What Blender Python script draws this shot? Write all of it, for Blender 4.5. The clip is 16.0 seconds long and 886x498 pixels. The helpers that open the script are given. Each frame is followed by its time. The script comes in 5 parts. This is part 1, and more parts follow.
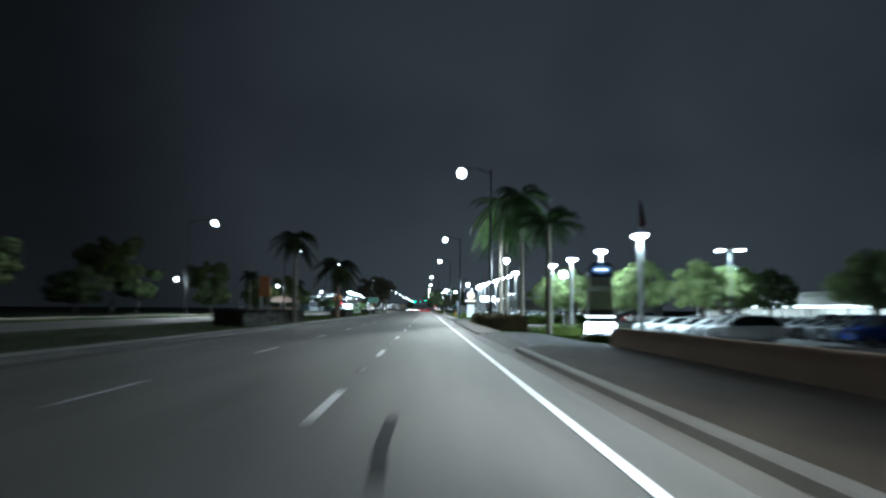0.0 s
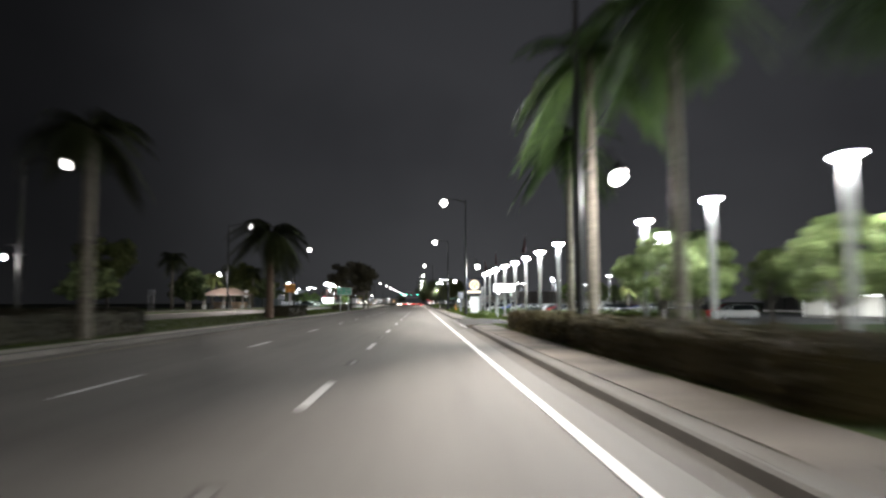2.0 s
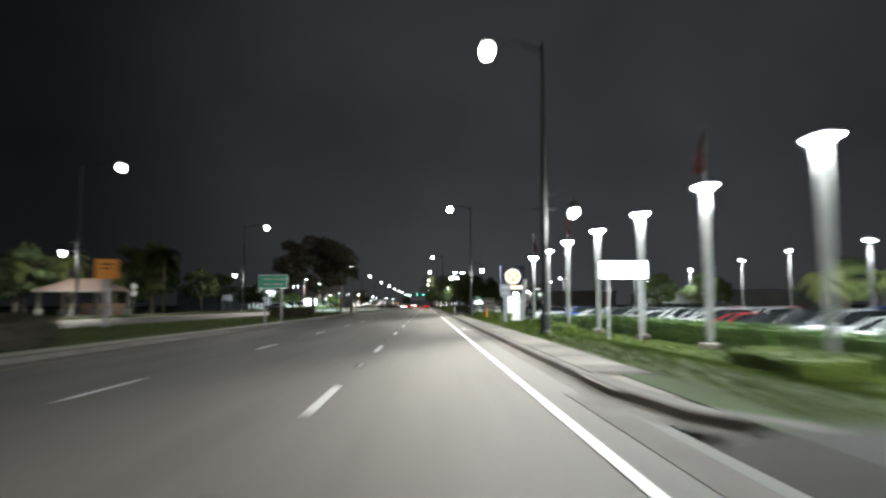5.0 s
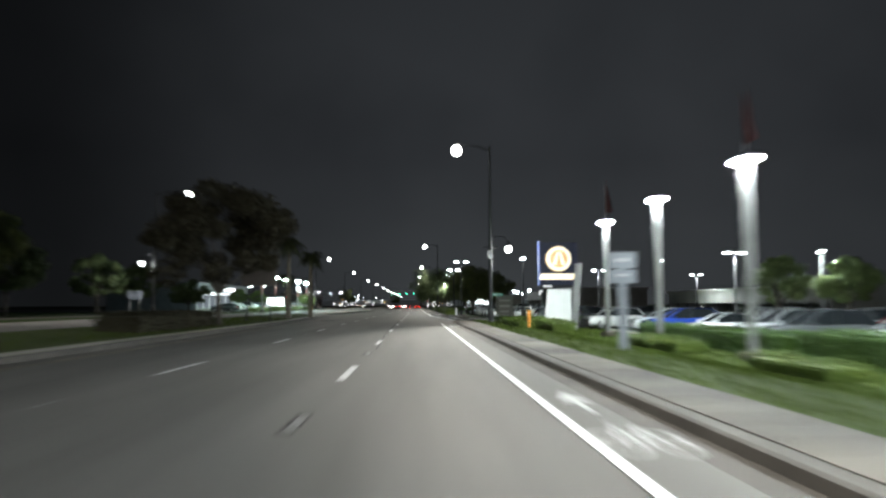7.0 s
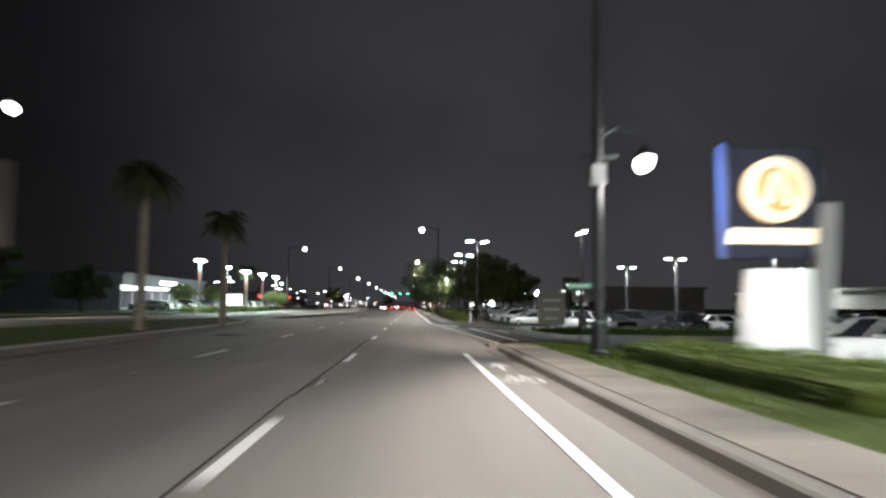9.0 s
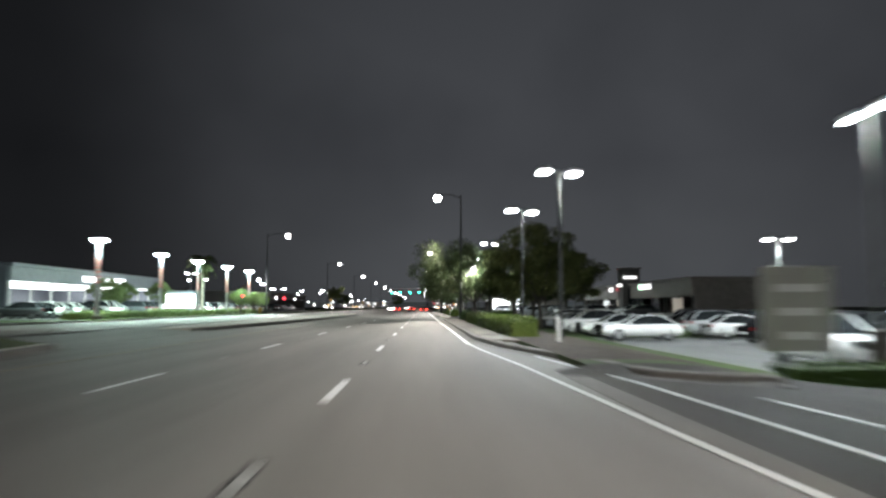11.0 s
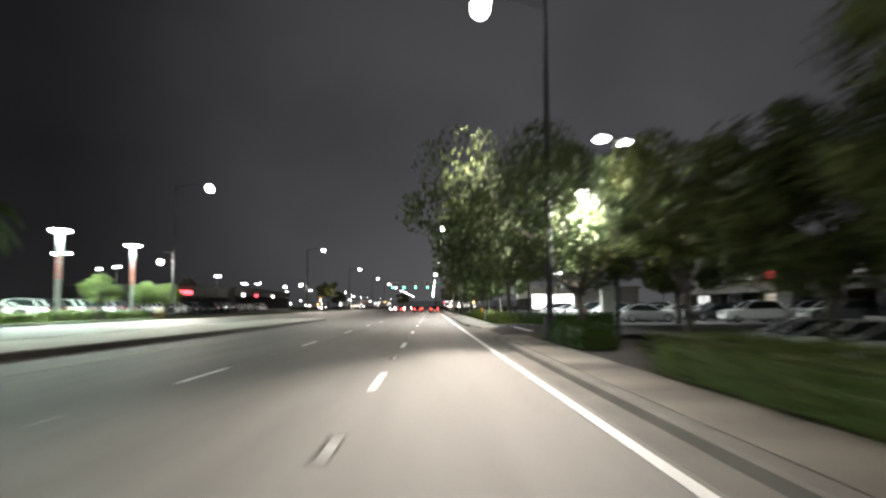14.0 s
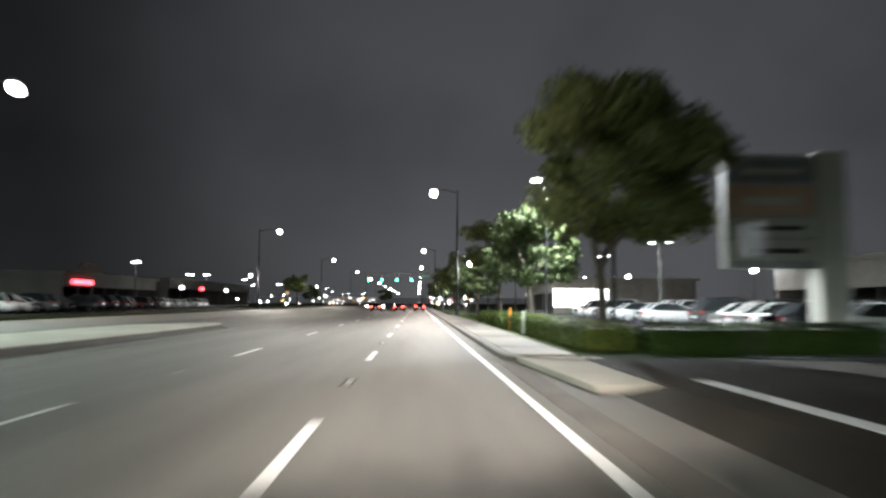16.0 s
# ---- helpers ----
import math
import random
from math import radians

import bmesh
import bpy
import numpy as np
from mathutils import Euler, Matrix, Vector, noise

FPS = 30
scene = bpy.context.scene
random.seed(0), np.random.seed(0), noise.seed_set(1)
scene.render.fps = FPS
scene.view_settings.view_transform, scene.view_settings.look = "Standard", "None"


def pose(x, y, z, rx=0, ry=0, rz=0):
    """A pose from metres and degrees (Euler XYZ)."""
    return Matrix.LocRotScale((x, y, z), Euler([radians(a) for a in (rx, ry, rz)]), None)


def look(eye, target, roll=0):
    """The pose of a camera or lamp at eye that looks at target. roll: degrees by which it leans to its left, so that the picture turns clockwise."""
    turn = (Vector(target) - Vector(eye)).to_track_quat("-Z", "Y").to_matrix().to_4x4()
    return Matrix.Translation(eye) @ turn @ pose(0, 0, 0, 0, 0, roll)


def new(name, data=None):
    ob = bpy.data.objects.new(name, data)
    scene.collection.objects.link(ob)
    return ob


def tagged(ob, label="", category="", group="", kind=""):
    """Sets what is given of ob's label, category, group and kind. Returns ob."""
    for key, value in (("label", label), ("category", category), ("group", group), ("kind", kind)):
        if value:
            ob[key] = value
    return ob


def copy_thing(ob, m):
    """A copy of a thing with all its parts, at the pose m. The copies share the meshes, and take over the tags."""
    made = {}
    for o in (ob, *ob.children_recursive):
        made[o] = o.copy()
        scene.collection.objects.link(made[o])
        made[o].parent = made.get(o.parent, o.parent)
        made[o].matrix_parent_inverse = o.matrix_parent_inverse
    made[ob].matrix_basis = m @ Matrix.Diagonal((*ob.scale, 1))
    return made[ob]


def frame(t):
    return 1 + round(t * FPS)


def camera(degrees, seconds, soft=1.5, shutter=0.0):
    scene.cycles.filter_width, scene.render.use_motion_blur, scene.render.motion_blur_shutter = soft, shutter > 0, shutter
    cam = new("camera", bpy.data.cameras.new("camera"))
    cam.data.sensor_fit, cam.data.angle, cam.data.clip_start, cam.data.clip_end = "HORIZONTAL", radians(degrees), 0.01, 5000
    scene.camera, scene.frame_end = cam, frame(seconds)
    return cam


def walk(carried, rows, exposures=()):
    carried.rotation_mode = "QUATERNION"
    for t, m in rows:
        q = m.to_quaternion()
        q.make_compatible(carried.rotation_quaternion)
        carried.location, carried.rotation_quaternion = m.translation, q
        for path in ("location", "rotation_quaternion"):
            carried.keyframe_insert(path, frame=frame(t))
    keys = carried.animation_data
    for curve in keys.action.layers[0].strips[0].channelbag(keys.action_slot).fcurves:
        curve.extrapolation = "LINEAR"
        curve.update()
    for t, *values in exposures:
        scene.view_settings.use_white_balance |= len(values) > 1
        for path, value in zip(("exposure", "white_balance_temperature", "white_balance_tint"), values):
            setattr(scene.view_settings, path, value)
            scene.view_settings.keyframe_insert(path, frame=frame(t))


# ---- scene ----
# camera: seconds, x, y, z, pitch, roll, yaw
cam = camera(65.0, 16.0, 2.5, 1.6)
PATH = [
    (0, 0.056, 7.68, 1.435, 4.94, -0.39, -1.26),
    (0.5, 0.041, 17.99, 1.435, 4.86, -0.36, -1.57),
    (1, 0.080, 25.24, 1.435, 4.78, -0.19, -1.68),
    (1.5, 0.094, 33.74, 1.435, 4.69, -0.10, -1.81),
    (2, 0.176, 43.76, 1.435, 4.42, 0.14, -1.86),
    (2.5, 0.279, 51.73, 1.435, 4.53, -0.19, -1.68),
    (3, 0.227, 61.16, 1.435, 4.53, -0.07, -1.43),
    (3.5, 0.120, 67.88, 1.435, 4.39, -0.27, -1.41),
    (4, 0.165, 76.01, 1.435, 4.46, -0.09, -1.11),
    (6.5, 0.045, 116.91, 1.435, 4.63, 0.54, -1.76),
    (7, 0.027, 125.19, 1.435, 4.60, 0.18, -2.10),
    (7.5, 0.070, 133.84, 1.435, 4.69, 0.27, -2.38),
    (8, 0.164, 141.09, 1.435, 4.75, 0.11, -2.47),
    (8.5, 0.265, 149.92, 1.435, 4.80, 0.30, -2.51),
    (9, 0.256, 157.31, 1.435, 4.72, -0.54, -2.49),
    (9.5, 0.339, 164.60, 1.435, 4.59, 0.30, -2.29),
    (10, 0.258, 172.29, 1.435, 4.75, 0.18, -2.13),
    (12.5, -0.213, 213.70, 1.435, 4.72, -0.08, -0.80),
    (13, -0.312, 221.19, 1.435, 4.65, -0.43, -0.92),
    (13.5, -0.356, 229.06, 1.435, 4.64, -0.18, -0.90),
    (14, -0.412, 236.42, 1.435, 4.67, 0.23, -0.92),
    (14.5, -0.420, 244.30, 1.435, 4.54, -0.02, -1.26),
    (15, -0.416, 251.83, 1.435, 4.69, -0.52, -1.77),
    (15.5, -0.295, 259.77, 1.435, 4.55, -0.24, -1.99),
    (16, -0.218, 267.43, 1.435, 4.44, -0.19, -2.08),
]
walk(cam, [(t, pose(x, y, z, 90 + p, r, w)) for t, x, y, z, p, r, w in PATH],
     [(0.0, 0.35, 5150, -3), (0.5, 0.6, 5200, -6), (1.0, 0.65, 5200, -8), (1.5, 0.55, 5800, 0), (2.0, 0.42, 6400, 12), (2.5, 0.22, 6450, 11), (3.0, 0.42, 6450, 11), (4.0, 0.3, 6250, 6), (6.5, 0.45, 6350, 11), (7.0, 0.15, 6100, 5), (8.0, 0.35, 6350, 12), (9.0, 0.45, 6450, 13), (9.5, 0.75, 6350, 11),
      (10.0, 0.9, 6200, 9), (12.5, 1.12, 6550, 10), (13.0, 1.1, 6850, 13), (13.5, 1.2, 6950, 13), (14.0, 1.28, 6600, 12), (14.5, 1.25, 6750, 13), (15.0, 1.5, 6500, 14), (15.5, 1.6, 6500, 13), (16.0, 1.35, 6400, 11)])

# ---- world and large lights ----
world = bpy.data.worlds.new("night")
scene.world = world
world.use_nodes = True
wn, wl = world.node_tree.nodes, world.node_tree.links
wn.clear()
w_out, w_bg, w_sky = wn.new("ShaderNodeOutputWorld"), wn.new("ShaderNodeBackground"), wn.new("ShaderNodeTexGradient")
w_co, w_map, w_ramp = wn.new("ShaderNodeTexCoord"), wn.new("ShaderNodeMapping"), wn.new("ShaderNodeValToRGB")
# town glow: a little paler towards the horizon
w_map.inputs["Rotation"].default_value = (0, radians(90), 0)
w_ramp.color_ramp.elements[0].position, w_ramp.color_ramp.elements[0].color = 0.0, (0.052, 0.054, 0.057, 1)
w_ramp.color_ramp.elements[1].position, w_ramp.color_ramp.elements[1].color = 0.7, (0.015, 0.016, 0.018, 1)
w_band = w_ramp.color_ramp.elements.new(0.20)
w_band.color = (0.029, 0.030, 0.033, 1)
wl.new(w_co.outputs["Generated"], w_map.inputs["Vector"])
wl.new(w_map.outputs["Vector"], w_sky.inputs["Vector"])
wl.new(w_sky.outputs["Fac"], w_ramp.inputs["Fac"])
w_cloud, w_mix = wn.new("ShaderNodeTexNoise"), wn.new("ShaderNodeMix")
w_cloud.inputs["Scale"].default_value, w_cloud.inputs["Detail"].default_value = 1.6, 4
w_mix.data_type, w_mix.blend_type = "RGBA", "MULTIPLY"
w_mix.inputs["Factor"].default_value = 0.8
w_tone = wn.new("ShaderNodeValToRGB")
w_tone.color_ramp.elements[0].position, w_tone.color_ramp.elements[0].color = 0.35, (0.55, 0.55, 0.56, 1)
w_tone.color_ramp.elements[1].position, w_tone.color_ramp.elements[1].color = 0.65, (1.35, 1.33, 1.30, 1)
wl.new(w_co.outputs["Generated"], w_cloud.inputs["Vector"])
wl.new(w_cloud.outputs["Fac"], w_tone.inputs["Fac"])
wl.new(w_ramp.outputs["Color"], w_mix.inputs["A"])
wl.new(w_tone.outputs["Color"], w_mix.inputs["B"])
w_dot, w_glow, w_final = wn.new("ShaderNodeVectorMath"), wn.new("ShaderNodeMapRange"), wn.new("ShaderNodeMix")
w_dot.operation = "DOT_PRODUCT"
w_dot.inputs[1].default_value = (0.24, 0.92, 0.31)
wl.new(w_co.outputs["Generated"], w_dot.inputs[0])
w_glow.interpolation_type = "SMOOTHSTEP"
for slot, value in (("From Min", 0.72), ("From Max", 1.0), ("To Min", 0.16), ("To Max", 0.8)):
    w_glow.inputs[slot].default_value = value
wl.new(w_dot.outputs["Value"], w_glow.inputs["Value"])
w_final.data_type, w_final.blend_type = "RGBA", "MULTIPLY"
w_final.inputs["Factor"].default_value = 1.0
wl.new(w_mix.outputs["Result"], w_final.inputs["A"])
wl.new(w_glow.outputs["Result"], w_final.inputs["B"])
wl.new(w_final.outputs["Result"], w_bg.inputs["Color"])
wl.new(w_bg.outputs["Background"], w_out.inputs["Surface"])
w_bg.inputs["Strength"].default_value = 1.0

STREET_W = 16500.0      # each of the two beams of a tall street lamp
BEAM_WIDTH = 0.178      # the beams are narrow across the road and long along it
PEND_W = 1100.0         # pendant pedestrian lamp
LOT_W = 3500.0         # one pole lamp of the car lots
LENS_STREET, LENS_PEND, LENS_TOWER, LENS_LOT = 14.0, 14.0, 1150.0, 30.0


# ---- materials ----
def nodes_of(m):
    m.use_nodes = True
    nt = m.node_tree
    nt.nodes.clear()
    out = nt.nodes.new("ShaderNodeOutputMaterial")
    bsdf = nt.nodes.new("ShaderNodeBsdfPrincipled")
    nt.links.new(bsdf.outputs["BSDF"], out.inputs["Surface"])
    return nt, bsdf, out


def surface(name, dark, light, rough=0.7, metal=0.0, big=0.6, fine=30.0, bump=0.15, stretch=(1, 1, 1), spec=0.5, island=0.0, piece=0.0):
    """A surface with variation at two scales between two colours, and fine relief."""
    m = bpy.data.materials.new(name)
    nt, bsdf, out = nodes_of(m)
    n, l = nt.nodes, nt.links
    geo, mp = n.new("ShaderNodeNewGeometry"), n.new("ShaderNodeMapping")
    mp.inputs["Scale"].default_value = stretch
    l.new(geo.outputs["Position"], mp.inputs["Vector"])
    a, b = n.new("ShaderNodeTexNoise"), n.new("ShaderNodeTexNoise")
    a.inputs["Scale"].default_value, a.inputs["Detail"].default_value = big, 5
    b.inputs["Scale"].default_value, b.inputs["Detail"].default_value = fine, 3
    l.new(mp.outputs["Vector"], a.inputs["Vector"])
    l.new(geo.outputs["Position"], b.inputs["Vector"])
    add = n.new("ShaderNodeMath")
    add.operation = "MULTIPLY_ADD"
    l.new(a.outputs["Fac"], add.inputs[0])
    add.inputs[1].default_value = 1.3
    half = n.new("ShaderNodeMath")
    half.operation = "MULTIPLY_ADD"
    l.new(b.outputs["Fac"], half.inputs[0])
    half.inputs[1].default_value, half.inputs[2].default_value = 0.7, -0.5
    l.new(half.outputs[0], add.inputs[2])
    last = add
    if island or piece:
        more = n.new("ShaderNodeMath")
        more.operation = "MULTIPLY_ADD"
        if island:
            l.new(geo.outputs["Random Per Island"], more.inputs[0])
        else:
            info = n.new("ShaderNodeObjectInfo")
            l.new(info.outputs["Random"], more.inputs[0])
        more.inputs[1].default_value = island or piece
        sub = n.new("ShaderNodeMath")
        sub.operation = "SUBTRACT"
        l.new(add.outputs[0], sub.inputs[0])
        sub.inputs[1].default_value = (island or piece) / 2
        l.new(sub.outputs[0], more.inputs[2])
        last = more
    mix = n.new("ShaderNodeMix")
    mix.data_type = "RGBA"
    l.new(last.outputs[0], mix.inputs["Factor"])
    mix.inputs["A"].default_value, mix.inputs["B"].default_value = (*dark, 1), (*light, 1)
    l.new(mix.outputs["Result"], bsdf.inputs["Base Color"])
    bsdf.inputs["Roughness"].default_value, bsdf.inputs["Metallic"].default_value = rough, metal
    bsdf.inputs["Specular IOR Level"].default_value = spec
    if bump:
        bp = n.new("ShaderNodeBump")
        bp.inputs["Strength"].default_value, bp.inputs["Distance"].default_value = bump, 0.02
        l.new(b.outputs["Fac"], bp.inputs["Height"])
        l.new(bp.outputs["Normal"], bsdf.inputs["Normal"])
    return m


def glowing(name, colour, strength):
    """A lamp lens, lit tube or back-lit sign face."""
    m = bpy.data.materials.new(name)
    nt, bsdf, out = nodes_of(m)
    bsdf.inputs["Base Color"].default_value = (*[0.6 * c for c in colour], 1)
    bsdf.inputs["Roughness"].default_value = 0.4
    bsdf.inputs["Emission Color"].default_value = (*colour, 1)
    bsdf.inputs["Emission Strength"].default_value = strength
    return m


def painted(name, rough=0.25):
    """Car paint in the colour of its object."""
    m = bpy.data.materials.new(name)
    nt, bsdf, out = nodes_of(m)
    info = nt.nodes.new("ShaderNodeObjectInfo")
    nt.links.new(info.outputs["Color"], bsdf.inputs["Base Color"])
    bsdf.inputs["Roughness"].default_value = rough
    bsdf.inputs["Coat Weight"].default_value = 0.6
    return m


M_ASPHALT = surface("asphalt", (0.060, 0.055, 0.051), (0.146, 0.137, 0.128), 0.75, big=0.5, fine=45, bump=0.35, stretch=(1.6, 0.12, 1))
M_DRIVE = surface("driveway_asphalt", (0.014, 0.012, 0.010), (0.040, 0.034, 0.029), 0.8, big=0.4, fine=45, bump=0.35, spec=0.12)
M_LOT = surface("lot_asphalt", (0.05, 0.05, 0.05), (0.12, 0.12, 0.12), 0.8, big=0.3, fine=40, bump=0.3)
M_CONC = surface("concrete", (0.030, 0.026, 0.022), (0.185, 0.158, 0.130), 0.85, big=0.32, fine=50, bump=0.25, piece=0.5)
M_KERB = surface("kerb_concrete", (0.032, 0.028, 0.025), (0.125, 0.112, 0.100), 0.85, big=1.2, fine=40, bump=0.3)
M_DKERB = surface("stained_kerb", (0.04, 0.035, 0.03), (0.10, 0.09, 0.08), 0.9, big=1.0, fine=40, bump=0.3)
M_PALECONC = surface("pale_concrete", (0.24, 0.22, 0.19), (0.42, 0.39, 0.34), 0.85, big=0.35, fine=40, bump=0.25)
M_LINE = surface("road_paint", (0.42, 0.42, 0.43), (0.80, 0.80, 0.82), 0.6, big=3.0, fine=60, bump=0.2)
M_WORN = surface("worn_paint", (0.20, 0.20, 0.20), (0.62, 0.62, 0.62), 0.7, big=4.0, fine=40, bump=0.2)
M_YELLOW = surface("yellow_paint", (0.25, 0.16, 0.04), (0.50, 0.34, 0.08), 0.65, big=2.0, fine=40, bump=0.2)
M_FADED = surface("faded_yellow_paint", (0.10, 0.085, 0.06), (0.20, 0.16, 0.09), 0.7, big=2.0, fine=40, bump=0.2)
M_TAR = surface("tar", (0.012, 0.012, 0.012), (0.035, 0.034, 0.033), 0.9, big=2.0, fine=40, bump=0.2, spec=0.15)
M_SOIL = surface("soil_and_grass", (0.018, 0.028, 0.008), (0.05, 0.075, 0.02), 0.95, big=0.25, fine=14, bump=0.6, spec=0.12)
M_GRASS = surface("lawn", (0.024, 0.036, 0.006), (0.058, 0.078, 0.013), 0.9, big=0.7, fine=25, bump=0.8, spec=0.12)
M_BLADE = surface("grass_blades", (0.027, 0.041, 0.006), (0.072, 0.097, 0.015), 0.8, big=0.8, fine=6, bump=0, island=0.5, spec=0.12)
M_LEAF = surface("oak_leaves", (0.030, 0.046, 0.018), (0.098, 0.122, 0.054), 0.6, big=0.7, fine=3, bump=0, island=0.8, spec=0.12)
M_OLIVE = surface("olive_leaves", (0.048, 0.064, 0.020), (0.155, 0.168, 0.060), 0.6, big=0.7, fine=3, bump=0, island=0.8, spec=0.12)
M_MULCH = surface("mulch", (0.015, 0.011, 0.008), (0.05, 0.038, 0.028), 0.95, big=0.8, fine=25, bump=0.6, spec=0.12)
M_PLATE = surface("reflector_paint", (0.10, 0.10, 0.10), (0.30, 0.30, 0.30), 0.6, big=4.0, fine=40, bump=0.2)
# leaf colour raised and yellowed to stand in for lamp light
M_LIT_LEAF = surface("lamp_brightened_leaves", (0.056, 0.080, 0.026), (0.160, 0.195, 0.075), 0.6, big=0.7, fine=3, bump=0, island=0.8, spec=0.12)
M_RUSSET = surface("russet_hedge_leaves", (0.050, 0.044, 0.021), (0.125, 0.104, 0.052), 0.6, big=1.2, fine=5, bump=0, island=0.8, spec=0.12)
M_HEDGE = surface("hedge_leaves", (0.016, 0.034, 0.007), (0.052, 0.088, 0.018), 0.6, big=1.2, fine=5, bump=0, island=0.8, spec=0.12)
M_SHRUB = surface("bright_shrub_leaves", (0.032, 0.052, 0.009), (0.100, 0.130, 0.026), 0.6, big=1.2, fine=5, bump=0, island=0.8, spec=0.12)
M_DRYFROND = surface("dry_fronds", (0.018, 0.024, 0.010), (0.050, 0.056, 0.024), 0.6, big=0.7, fine=3, bump=0, island=0.6, spec=0.12)
# darkened leaf colour; the median plants' lack of light is put in here
M_DIM_LEAF = surface("dim_leaves", (0.018, 0.016, 0.010), (0.046, 0.041, 0.026), 0.7, big=0.7, fine=3, bump=0, island=0.8, spec=0.12)
M_FROND = surface("palm_fronds", (0.024, 0.052, 0.014), (0.080, 0.125, 0.038), 0.5, big=0.7, fine=3, bump=0, island=0.6, spec=0.12)
M_BARK = surface("bark", (0.030, 0.026, 0.022), (0.090, 0.076, 0.062), 0.95, big=3, fine=25, bump=0.8, stretch=(1, 1, 0.3))
M_PALMBARK = surface("palm_bark", (0.08, 0.072, 0.058), (0.22, 0.195, 0.155), 0.9, big=2, fine=18, bump=0.7, stretch=(0.5, 0.5, 6))
M_REDBARK = surface("russet_palm_bark", (0.070, 0.045, 0.032), (0.190, 0.125, 0.088), 0.9, big=2, fine=18, bump=0.7, stretch=(0.5, 0.5, 6))
M_WHITE = surface("white_paint", (0.62, 0.62, 0.61), (0.80, 0.80, 0.79), 0.45, big=0.8, fine=20, bump=0.05)
M_PANEL = surface("perforated_panel", (0.15, 0.15, 0.147), (0.26, 0.26, 0.256), 0.5, big=1.5, fine=70, bump=0.3)
M_GREY = surface("grey_metal", (0.22, 0.22, 0.23), (0.36, 0.36, 0.37), 0.45, 0.4, big=1.5, fine=30, bump=0.05)
M_DARKPOLE = surface("dark_green_pole", (0.005, 0.006, 0.006), (0.013, 0.014, 0.015), 0.6, 0.0, big=2, fine=30, bump=0.05)
M_POLE = surface("weathered_pole", (0.05, 0.05, 0.05), (0.11, 0.11, 0.11), 0.7, big=1.5, fine=30, bump=0.05)
M_DARKGREEN = surface("dark_green_paint", (0.010, 0.016, 0.012), (0.024, 0.036, 0.028), 0.5, big=2, fine=30, bump=0.05)
M_DARK = surface("dark_plastic", (0.010, 0.010, 0.010), (0.025, 0.025, 0.025), 0.6, big=3, fine=40, bump=0.05)
M_GREEN = surface("green_sign_sheet", (0.012, 0.20, 0.13), (0.03, 0.32, 0.22), 0.4, big=2, fine=40, bump=0.02)
M_BLUE = surface("blue_panel", (0.015, 0.035, 0.13), (0.03, 0.06, 0.22), 0.35, big=2, fine=30, bump=0.02)
M_RED = surface("red_fabric", (0.045, 0.010, 0.010), (0.11, 0.026, 0.024), 0.8, big=3, fine=40, bump=0.1)
M_PINK = surface("faded_red_cloth", (0.26, 0.07, 0.06), (0.46, 0.15, 0.13), 0.8, big=3, fine=40, bump=0.1)
M_RUST = surface("rust_orange_panel", (0.30, 0.12, 0.045), (0.48, 0.21, 0.08), 0.8, big=2, fine=30, bump=0.1)
M_NAVY = surface("navy_panel", (0.004, 0.005, 0.016), (0.010, 0.012, 0.034), 0.8, big=3, fine=40, bump=0.1)
M_ORANGE = surface("orange_sheet", (0.62, 0.20, 0.02), (0.82, 0.32, 0.03), 0.5, big=3, fine=40, bump=0.05)
M_BROWN = surface("brown_stucco", (0.34, 0.235, 0.16), (0.50, 0.36, 0.26), 0.9, big=0.6, fine=50, bump=0.4)
M_STUCCO = surface("pale_stucco", (0.30, 0.29, 0.27), (0.46, 0.45, 0.42), 0.9, big=0.4, fine=40, bump=0.3)
M_DARKWALL = surface("dark_facade", (0.060, 0.058, 0.055), (0.130, 0.125, 0.118), 0.9, big=0.3, fine=30, bump=0.3)
M_TILE = surface("roof_tile", (0.065, 0.045, 0.035), (0.150, 0.100, 0.078), 0.85, big=1.0, fine=20, bump=0.5)
M_ALU = surface("aluminium_back", (0.050, 0.040, 0.034), (0.100, 0.083, 0.072), 0.6, 0.0, big=1.0, fine=20, bump=0.1)
M_GLASS = surface("dark_glass", (0.010, 0.012, 0.013), (0.022, 0.025, 0.028), 0.06, big=1, fine=10, bump=0)
M_TYRE = surface("tyre_rubber", (0.010, 0.010, 0.010), (0.030, 0.030, 0.030), 0.9, big=5, fine=60, bump=0.2)
M_RIM = surface("alloy", (0.35, 0.35, 0.36), (0.55, 0.55, 0.56), 0.3, 0.8, big=5, fine=60, bump=0.02)
M_CARPAINT = painted("car_paint")
M_HEADL = surface("clear_lamp", (0.45, 0.46, 0.48), (0.62, 0.63, 0.65), 0.1, 0.2, big=5, fine=60, bump=0.02)
M_TAIL = surface("red_lamp", (0.22, 0.01, 0.01), (0.34, 0.02, 0.02), 0.2, big=5, fine=60, bump=0.02)
G_STREET = glowing("street_lens", (1.0, 0.97, 0.90), LENS_STREET)
G_PEND = glowing("pendant_lens", (1.0, 0.98, 0.94), LENS_PEND)
G_TOWER = glowing("tower_lens", (0.94, 1.0, 0.98), LENS_TOWER)
G_LOT = glowing("lot_lens", (0.93, 1.0, 0.98), LENS_LOT)
G_HIGH = glowing("high_lens", (0.93, 1.0, 0.98), 30.0)
G_FAR = glowing("distant_globe", (1.0, 0.98, 0.94), 7.0)
G_WRAP = glowing("forecourt_lens", (0.74, 1.0, 0.86), 560.0)
G_GREENISH = glowing("pale_green_sign_face", (0.62, 1.0, 0.70), 1.6)
